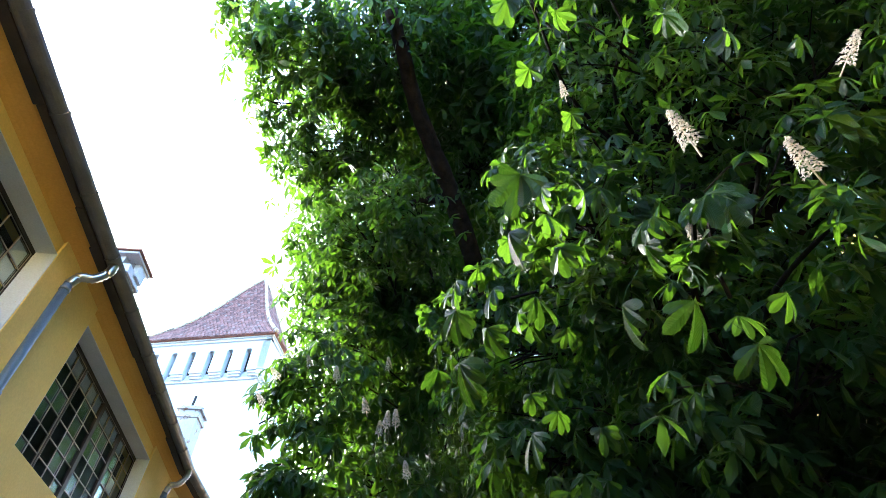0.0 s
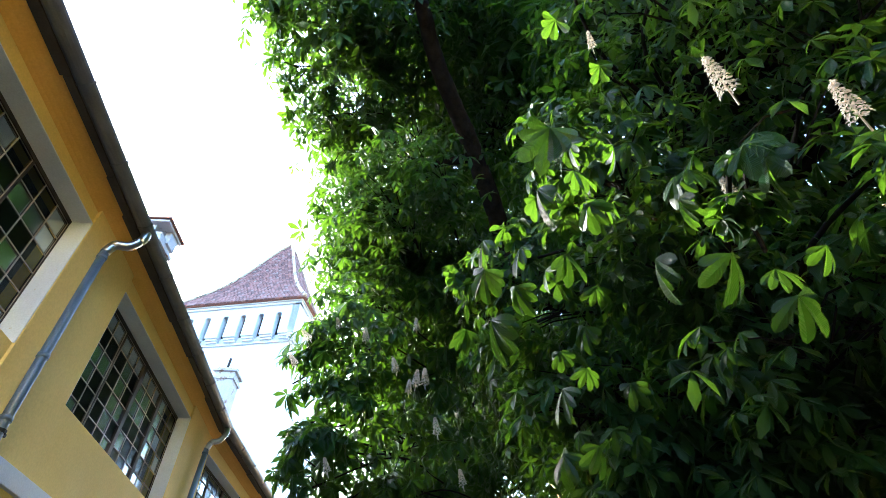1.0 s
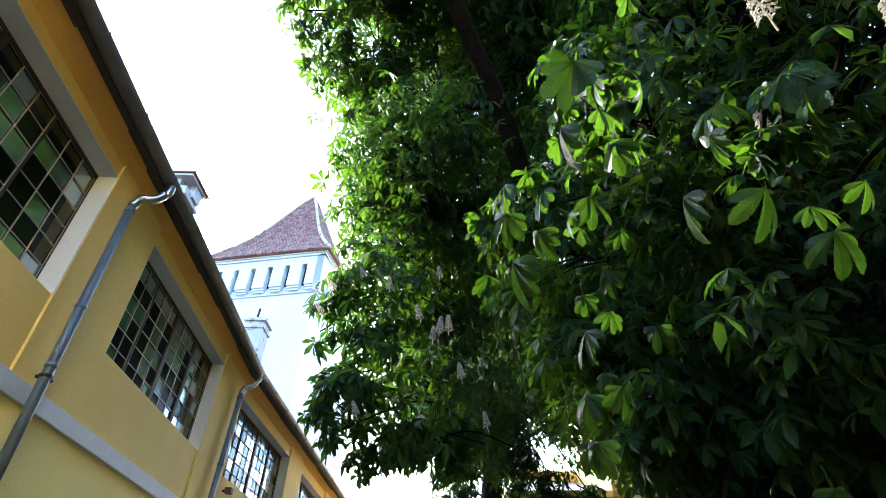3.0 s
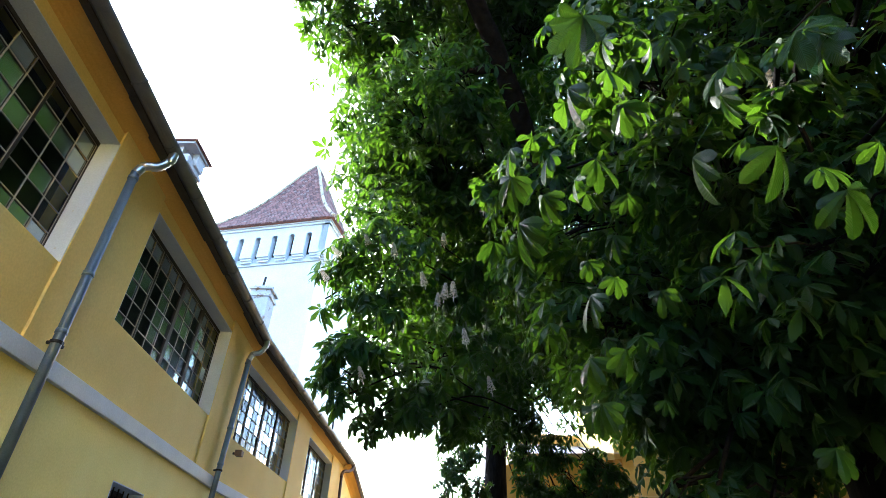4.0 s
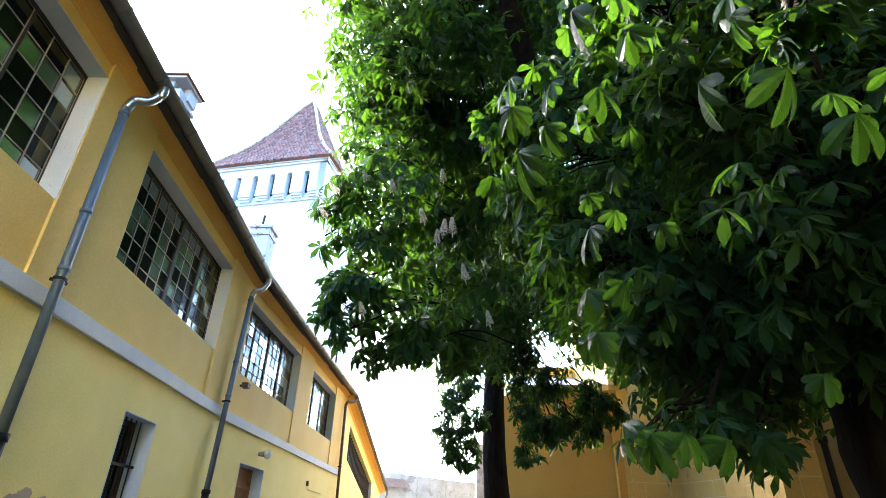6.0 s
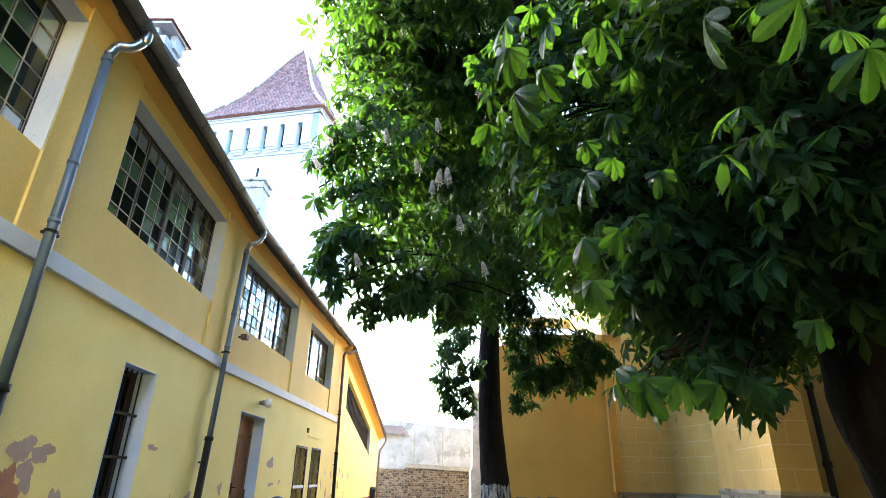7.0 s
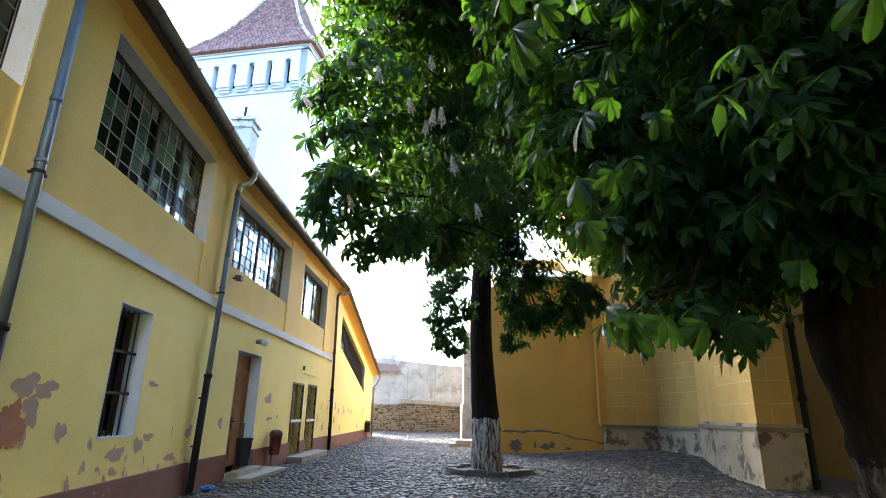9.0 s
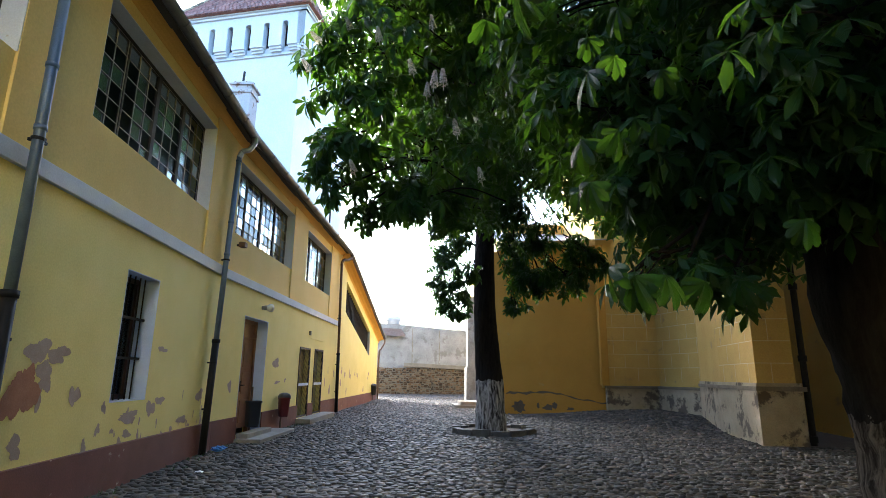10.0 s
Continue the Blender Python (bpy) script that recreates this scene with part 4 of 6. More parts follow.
P0, P1 = (3.5, 22.864), (7.55, 21.2)
cpart("side_wall", prism([P0, P1, (7.9, 26), (4.3, 26.3)], -0.2, 6.74), CHURCH, "dark ochre plastered wall with a long crack")
cpart("apse_wall", prism([(7.45, 21.2), (9.75, 21.25), (10.4, 17.8), (16, 17), (16, 26), (7.6, 26)], 1.1, 12.0), CHURCH_PALE, "pale yellow wall painted with ashlar joints")
cpart("wall_plinth", prism([(7.56, 21.05), (9.6, 21.1), (10.2, 17.7), (16, 16.8), (16, 25.9), (7.5, 25.9)], -0.2, 1.08), STONE, "patched stone plinth")
cpart("plinth_ledge", prism([(7.53, 20.99), (9.56, 21.04), (10.14, 17.66), (16, 16.74), (16, 25.8), (7.45, 25.8)], 1.08, 1.18), STONE_DARK, "dark mossy ledge")
BP = [(8.72, 15.4), (8.05, 12.7), (9.02, 12.5), (10.6, 17.7), (9.9, 18.6)]
BU = [(8.78, 15.4), (8.12, 12.78), (8.95, 12.6), (10.55, 17.7), (9.9, 18.5)]
BL = [(8.67, 15.4), (7.99, 12.64), (9.07, 12.42), (10.65, 17.7), (9.85, 18.6)]
cpart("buttress", prism(BU, 1.2, 9.5), CHURCH_PALE, "pale yellow buttress with painted joints")
cpart("buttress_plinth", prism(BP, -0.2, 1.22), STONE, "patched stone buttress foot")
cpart("buttress_ledge", prism(BL, 1.22, 1.32), STONE_DARK)
cpart("buttress_ledge", prism(BP, 1.32, 1.40), STONE)


def joints(p, q, zs, z_step, mat):
    """Painted ashlar joints on the face between two plan points."""
    p, q = Vector((*p, 0)), Vector((*q, 0))
    length = (q - p).length
    fr = wall_frame(p.x, p.y, *(q - p).xy)
    out = 1 if (fr.to_3x3() @ Vector((0, 1, 0))).dot(Vector((0, 0, 0)) - p) > 0 else -1
    k = 0
    z = zs
    while z < 6.0:
        cpart("joint_line", boxed(0.02, length - 0.02, out * 0.002, out * 0.005, z, z + 0.018, fr), mat)
        u = 0.35 + (k % 2) * 0.45
        while u < length - 0.1:
            cpart("joint_line", boxed(u, u + 0.016, out * 0.002, out * 0.005, z - z_step + 0.018, z, fr), mat)
            u += 0.95
        z += z_step
        k += 1


sb = BU
joints(sb[0], sb[1], 1.85, 0.52, JOINT)
joints(sb[1], sb[2], 1.85, 0.52, JOINT)
joints((9.75, 21.25), (10.4, 17.8), 1.85, 0.52, JOINT)
joints((7.6, 21.2), (9.75, 21.25), 1.85, 0.52, JOINT)
cpart("wall_return", prism([(7.38, 21.0), (7.64, 20.95), (7.7, 21.4), (7.4, 21.4)], 1.185, 6.7), CHURCH)
cpart("choir_wall", prism([(11.5, -14), (16, -14), (16, 17), (11.5, 17)], 0, 12.0), CHURCH_PALE)
# corner pilaster of grey stone with its base and steps
cpart("corner_pillar", prism([(3.6, 33.6), (4.3, 33.4), (4.4, 34.6), (3.65, 34.7)], -0.1, 6.3), OLD_WALL, "grey weathered corner pillar")
cpart("pillar_base", prism([(3.52, 33.5), (4.4, 33.3), (4.45, 34.8), (3.55, 34.8)], -0.1, 2.0), OLD_WALL)
for dx, z in ((0, 0.14), (0.3, 0.28)):
    bm = boxed(2.2 + dx, 4.2, 26.4 + dx * 0.6, 28.4, -0.05, z, None, 0.015)
    tagged(part("church_step", bm, SLAB), "pale worn stone step beside the church", "step", kind="structure")
# crack and damp patches low on the dark wall
CW = wall_frame(3.9, 22.7, P1[0] - 3.9, P1[1] - 22.7)
CO = 1 if (CW.to_3x3() @ Vector((0, 1, 0))).y < 0 else -1
rc = random.Random(8)
bm = bmesh.new()
pts, w = [], 0.82
for i in range(24):
    u = 0.05 + i * 0.17
    w += rc.uniform(-0.035, 0.055) if i < 11 else rc.uniform(-0.06, 0.02)
    pts.append((u, w, (0.045 if i < 12 else 0.02) * abs(math.sin(i * 0.9)) + 0.010))
for p, q in zip(pts, pts[1:]):
    bm.faces.new([bm.verts.new(CW @ Vector((u, CO * 0.004, z))) for u, z in ((p[0], p[1] - p[2]), (q[0], q[1] - q[2]), (q[0], q[1] + q[2]), (p[0], p[1] + p[2]))])
cpart("crack", bm, EARTH)
for u, w, ru, rw, sd in ((0.6, 0.32, 0.28, 0.22, 31), (1.75, 0.3, 0.2, 0.12, 32), (2.0, 0.38, 0.1, 0.12, 33), (2.6, 0.28, 0.12, 0.06, 34), (1.35, 0.35, 0.05, 0.12, 35)):
    rnd = random.Random(sd)
    bm = bmesh.new()
    bm.faces.new([bm.verts.new(CW @ Vector((u + ru * (1 + rnd.uniform(-0.3, 0.3)) * math.cos(k * 0.349), CO * 0.005, w + rw * (1 + rnd.uniform(-0.3, 0.3)) * math.sin(k * 0.349)))) for k in range(18)])
    cpart("damp_patch", bm, EARTH)
# eave and roofs
bm = bmesh.new()
box(bm, 3.7, 7.9, -0.0, 4.2, 6.74, 6.88)
placed(bm.verts, Matrix.Translation((0, 21.9, 0)) @ Matrix.Rotation(0, 4, "Z"))
cpart("eave", bm, FRAME, "dark wooden eave")
bm = bmesh.new()
vs = [(3.6, 21.6, 6.88), (8.2, 20.7, 6.88), (8.2, 26.5, 8.6), (3.6, 26.5, 8.6)]
f = bm.faces.new([bm.verts.new(v) for v in vs])
bmesh.ops.solidify(bm, geom=[f], thickness=0.06)
cpart("lean_to_roof", bm, SLATE, "grey sheet-metal roof")
cpart("nave_wall", prism([(4.5, 26.2), (18, 26.2), (18, 40), (4.5, 40)], 0, 9.0), CHURCH_PALE)
# pipe made thicker to stand in for the dark shadow along the buttress edge
bm = bmesh.new()
tube(bm, [(9.16, 12.56, 0.03), (9.16, 12.56, 6.9)], 0.07, 12)
for z in (0.1, 1.9, 3.6):
    tube(bm, [(9.16, 12.56, z), (9.16, 12.56, z + 0.14)], 0.095, 12)
cpart("downpipe", bm, BLACK, "dark downpipe beside the buttress, widened to fill the shadow there")

# invented wall behind the camera, limiting the light from that end
rear = tagged(part("wall_south", boxed(-3.4, 16, -9.4, -9, 0, 11.0), OCHRE), "unseen plain ochre wall, added to close the court", "wall", kind="structure")

# ---- far wall closing the court ----
far = tagged(group_root("boundary_wall", (1.5, 46.0, 0)), "stained white boundary wall over a rubble stone base", "wall", kind="structure")
bm = bmesh.new()
rf = random.Random(12)
tops = []
for i in range(31):
    x = -6.0 + i * 0.7
    tops.append((x - 1.5, 5.56 - 0.0735 * x + rf.uniform(-0.04, 0.04)))
for (a, za), (c, zc) in zip(tops, tops[1:]):
    vs = [bm.verts.new(p) for p in ((a, 0, 1.7), (c, 0, 1.7), (c, 0, zc), (a, 0, za), (a, 0.5, 1.7), (c, 0.5, 1.7), (c, 0.5, zc), (a, 0.5, za))]
    for q in ((0, 1, 2, 3), (7, 6, 5, 4), (3, 2, 6, 7)):
        bm.faces.new([vs[j] for j in q])
part("upper_plaster", bm, OLD_WALL, far)
part("rubble_core", boxed(-7.5, 13.5, -0.35, 0.5, -0.1, 2.0), STONE_DARK, far)
part("coping", boxed(-1.9, 13.5, -0.5, 0.02, 2.08, 2.42, Matrix.Rotation(radians(2.4), 4, "Y"), 0.03), STONE_DARK, far)
for x, z0, z1, seed in ((-1.15, 2.45, 5.3, 1), (1.1, 2.35, 5.2, 2)):
    rk = random.Random(seed)
    bm = bmesh.new()
    edge = [(x + rk.uniform(-0.03, 0.03), z0 + (z1 - z0) * k / 14, rk.uniform(0.015, 0.05)) for k in range(15)]
    for a, c in zip(edge, edge[1:]):
        bm.faces.new([bm.verts.new(p) for p in ((a[0] - a[2], -0.005, a[1]), (a[0] + a[2], -0.005, a[1]), (c[0] + c[2], -0.005, c[1]), (c[0] - c[2], -0.005, c[1]))])
    part("damp_seam", bm, STONE_DARK, far, "dark damp seam down the wall")
stone_v, stone_f = [], []
for row in range(13):
    x = -7.4 + rf.uniform(0, 0.2)
    while x < 6.5:
        wdt, h = rf.uniform(0.12, 0.36), rf.uniform(0.10, 0.19)
        z = 0.02 + row * 0.16 + rf.uniform(-0.03, 0.03)
        o = len(stone_v)
        c = [(x + rf.uniform(-0.02, 0.05), z + rf.uniform(-0.02, 0.05)), (x + wdt - rf.uniform(-0.02, 0.05), z + rf.uniform(-0.02, 0.05)), (x + wdt - rf.uniform(-0.02, 0.06), z + h - rf.uniform(-0.02, 0.06)), (x + rf.uniform(-0.02, 0.06), z + h - rf.uniform(-0.02, 0.06))]
        cx, cz = x + wdt / 2, z + h / 2
        d = rf.uniform(0.40, 0.46)
        stone_v += [(p, -0.34, q) for p, q in c] + [(cx + (p - cx) * 0.8, -d, cz + (q - cz) * 0.75) for p, q in c]
        stone_f += [(o + 4, o + 5, o + 6, o + 7)] + [(o + k, o + (k + 1) % 4, o + 4 + (k + 1) % 4, o + 4 + k) for k in range(4)]
        x += wdt
me = bpy.data.meshes.new("rubble_stones")
me.from_pydata(stone_v, [], stone_f)
me.materials.append(RUBBLE)
rs = new("rubble_stones", me)
rs.parent = far
tagged(rs, "brown rubble stones", kind="stuff")
shed = tagged(group_root("shed", (-3.4, 47.5, 0)), "low tiled shed behind the boundary wall", "shed")
part("shed_wall", boxed(-2.5, 2.6, -0.6, 1.5, 0, 4.9), OLD_WALL, shed)
bm = bmesh.new()
f = bm.faces.new([bm.verts.new(v) for v in ((-2.6, -2.05, 4.85), (3.2, -2.05, 4.6), (2.8, -1.52, 5.25), (-2.6, -1.52, 5.5))])
bmesh.ops.solidify(bm, geom=[f], thickness=0.12)
part("shed_roof", bm, DUSTY_TILE, shed, "dull brown tiled roof")
bm = bmesh.new()
lathe(bm, [(0.62, 4.9), (0.62, 6.3), (0.7, 6.36), (0.72, 6.62), (0.66, 6.7), (0.3, 6.76)], 18, Matrix.Translation((2.0, 3.0, 0)))
part("roof_tank", bm, SLATE, shed, "round metal tank", True)


# ---- bins and litter ----
def litter_bin(at, turn, mat, label, posts, lidded=True, drop=0.0, size=0.8):
    root = tagged(group_root("litter_bin", at), label, "litter bin", "litter bins along the wall")
    root.rotation_euler = (0, 0, turn)
    root.scale = (size, size, size)
    bm = bmesh.new()
    vs = []
    drop = drop / size
    rings = [(0.15, 0.13, 0.42), (0.17, 0.15, 0.5), (0.20, 0.17, 1.0), (0.215, 0.185, 1.0), (0.215, 0.185, 1.04)]
    for a, c, z in [(a, c, z - drop) for a, c, z in rings]:
        vs.append([bm.verts.new((a * math.copysign(abs(math.cos(t)) ** 0.5, math.cos(t)), c * math.copysign(abs(math.sin(t)) ** 0.5, math.sin(t)), z)) for t in [k * 6.2832 / 20 + 0.01 for k in range(20)]])
    for p, q in zip(vs, vs[1:]):
        for k in range(20):
            bm.faces.new((p[k], p[(k + 1) % 20], q[(k + 1) % 20], q[k]))
    bm.faces.new(vs[0][::-1])
    bucket = part("bucket", bm, mat, root, smooth=True)
    bm = bmesh.new()
    prev = None
    for s, z in (((1.0, 1.045), (0.98, 1.1), (0.8, 1.16), (0.3, 1.2)) if lidded else ((0.93, 0.99 - drop), (0.9, 0.97 - drop))):
        ring = [bm.verts.new((0.215 * s * math.copysign(abs(math.cos(t)) ** 0.5, math.cos(t)), 0.185 * s * math.copysign(abs(math.sin(t)) ** 0.5, math.sin(t)), z)) for t in [k * 6.2832 / 20 + 0.01 for k in range(20)]]
        if prev:
            for k in range(20):
                bm.faces.new((prev[k], prev[(k + 1) % 20], ring[(k + 1) % 20], ring[k]))
        prev = ring
    bm.faces.new(prev)
    part("lid" if lidded else "liner", bm, PLASTIC_DARK, bucket, "dark domed lid" if lidded else "dark bin liner", True)
    bm = bmesh.new()
    tube(bm, [(-0.24, 0, -0.03), (-0.24, 0, 1.25 if posts else 1.0)], 0.028, 8)
    box(bm, -0.24, -0.14, -0.02, 0.02, 0.6 - drop, 0.64 - drop)
    box(bm, -0.24, -0.16, -0.02, 0.02, 0.9 - drop, 0.94 - drop)
    part("post", bm, RUSTPIPE, root, "rusty steel post")
    return root


litter_bin((-3.6, 13.45, 0.02), radians(-60), PLASTIC_NAVY, "dark blue-black open plastic litter bin on a post beside the door", True, False, 0.12, 0.92)
litter_bin((-3.36, 15.55, 0.02), radians(-60), PLASTIC_RED, "dark red plastic litter bin with a domed lid", False)
litter_bin((-1.95, 32.6, 0.02), radians(-70), PLASTIC_DARK, "dark grey litter bin on a post by the far wing", True)
rb = random.Random(4)
bm = bmesh.new()
bmesh.ops.create_icosphere(bm, subdivisions=3, radius=0.11)
for v in bm.verts:
    v.co = Vector((v.co.x * 1.5, v.co.y, v.co.z * 0.55)) * (0.8 + 0.45 * noise.noise(v.co * 18)) + Vector((0, 0, 0.05))
bag = tagged(part("crumpled_bag", bm, BLUE), "crumpled blue plastic bag by the wall", "litter")
bag.location = (-3.62, 11.35, 0.03)
bm = bmesh.new()
bmesh.ops.create_grid(bm, x_segments=4, y_segments=4, size=0.05)
for v in bm.verts:
    v.co.z = 0.02 + 0.02 * noise.noise(v.co * 30)
bmesh.ops.solidify(bm, geom=bm.faces[:], thickness=0.003)
scrap = tagged(part("paper_scrap", bm, PAPER), "small white scrap of paper on the cobbles", "litter")
scrap.location = (-3.1, 8.9, 0.045)


# ---- trees ----
def blade(bm, uv, m, length, width, steps, droop, fold, teeth):
    """One obovate leaflet along +x, folded along its rib, with a toothed edge."""
    prev = None
    for i in range(steps + 1):
        t = i / steps
        wd = width * (1.02 * t ** 0.75 * (1 - t ** 5) ** 0.7 + 0.02) * 1.12
        if t > 0.999:
            wd = 0.002
        jag = 1 + (teeth * (1 if i % 2 else -1) if 0 < i < steps else 0)
        x, z = length * t * (1 - 0.12 * droop * t), -length * droop * t * t * 0.55
        row = [bm.verts.new(m @ Vector((x, s * wd * jag * 0.5, z + abs(s) * wd * fold))) for s in (-1, 0, 1)]
        if prev:
            for k in (0, 1):
                f = bm.faces.new((prev[k], prev[k + 1], row[k + 1], row[k]))
                for loop, (a, c) in zip(f.loops, (((i - 1) / steps, k), ((i - 1) / steps, k + 1), (t, k + 1), (t, k))):
                    loop[uv].uv = (a, 0.5 + 0.5 * (c - 1))
        prev = row


def palmate(seed, leaflets, steps, teeth=0.0, spread=118):
    """A palmate leaf of unit size: stalk along -x, leaflets fanned and drooping from the hub."""
    rnd = random.Random(seed)
    bm = bmesh.new()
    uv = bm.loops.layers.uv.new("UVMap")
    for k in range(leaflets):
        f = (k / (leaflets - 1) - 0.5) * 2
        ang = f * spread + rnd.uniform(-6, 6)
        length = (1.0 - 0.42 * abs(f) ** 1.5) * rnd.uniform(0.92, 1.08)
        m = Matrix.Rotation(radians(ang), 4, "Z") @ Matrix.Rotation(radians(18 + rnd.uniform(-10, 22)), 4, "Y") @ Matrix.Rotation(radians(rnd.uniform(-14, 14)), 4, "X")
        blade(bm, uv, m, length, 0.40 * length ** 0.7, steps, rnd.uniform(0.25, 0.6), rnd.uniform(0.05, 0.22), teeth)
    if steps > 5:
        tube(bm, [(0, 0, 0), (-0.3, 0, 0.0), (-0.75, 0, -0.12)], [0.007, 0.006, 0.008], 4, False)
    return bm


def leaf_arrays(seed, leaflets, steps):
    bm = palmate(seed, leaflets, steps)
    uvl = bm.loops.layers.uv[0]
    bm.verts.index_update()
    v = np.array([x.co[:] for x in bm.verts])
    f = [[q.index for q in p.verts] for p in bm.faces]
    u = [lp[uvl].uv[:] for p in bm.faces for lp in p.loops]
    bm.free()
    return v, np.array(f), np.array(u)


def leaf_pose(rnd, where, out, size, droop):
    """Leaf at a place, facing outward and hanging."""
    yaw = math.atan2(out[1], out[0]) + rnd.gauss(0, 0.7)
    tilt = radians(droop) + rnd.gauss(0, 0.32)
    roll = rnd.gauss(0, 0.35)
    return Matrix.Translation(where) @ Matrix.Rotation(yaw, 4, "Z") @ Matrix.Rotation(tilt, 4, "Y") @ Matrix.Rotation(roll, 4, "X") @ Matrix.Diagonal((size, size, size, 1))


def foliage(name, parent, origin, poses, leaflets, steps, label):
    """All leaves of a crown as one mesh."""
    kinds = [leaf_arrays(100 + k, leaflets, steps) for k in range(5)]
    V, F, U, o = [], [], [], 0
    for i, m in enumerate(poses):
        v, f, u = kinds[i % 5]
        a = np.array(m)
        V.append(v @ a[:3, :3].T + a[:3, 3] - np.array(origin))
        F.append(f + o)
        U.append(u)
        o += len(v)
    V, F, U = np.concatenate(V), np.concatenate(F), np.concatenate(U)
    me = bpy.data.meshes.new(name)
    me.vertices.add(len(V))
    me.vertices.foreach_set("co", V.ravel())
    me.loops.add(F.size)
    me.loops.foreach_set("vertex_index", F.ravel())
    me.polygons.add(len(F))
    me.polygons.foreach_set("loop_start", np.arange(0, F.size, 4))
    me.uv_layers.new(name="UVMap").data.foreach_set("uv", U.ravel())
    me.update(calc_edges=True)
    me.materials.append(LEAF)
    ob = new(name, me)
    ob.parent = parent
    return tagged(ob, label, kind="stuff")


def candle_mesh(seed):
    """An upright spike of small white flowers."""
    rnd = random.Random(seed)
    bm = bmesh.new()
    for i in range(64):
        t = i / 64
        r = 0.045 * (1 - t) ** 0.8 + 0.006
        a = i * 2.4
        c = Vector((r * math.cos(a), r * math.sin(a), 0.23 * t + rnd.uniform(-0.006, 0.006)))
        m = Matrix.Translation(c) @ Matrix.Rotation(a, 4, "Z") @ Matrix.Rotation(rnd.uniform(0.2, 1.3), 4, "Y")
        for k in range(4):
            b = k * 1.571 + rnd.uniform(-0.3, 0.3)
            s = 0.014 * rnd.uniform(0.8, 1.2)
            p = [(0, 0, 0), (s * math.cos(b - 0.5), s * math.sin(b - 0.5), s * 0.6), (s * 1.4 * math.cos(b), s * 1.4 * math.sin(b), s * 0.5), (s * math.cos(b + 0.5), s * math.sin(b + 0.5), s * 0.6)]
            bm.faces.new([bm.verts.new(m @ Vector(q)) for q in p])
    tube(bm, [(0, 0, -0.08), (0, 0, 0.22)], [0.006, 0.002], 5, False)
    me = bpy.data.meshes.new("flower_spike")
    bm.to_mesh(me)
    bm.free()
    me.materials.append(BLOSSOM)
    return me


CANDLES = [candle_mesh(k) for k in range(3)]
LEAVES = []
for k in range(6):
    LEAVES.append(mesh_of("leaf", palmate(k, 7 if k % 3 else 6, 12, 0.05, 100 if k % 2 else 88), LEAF))


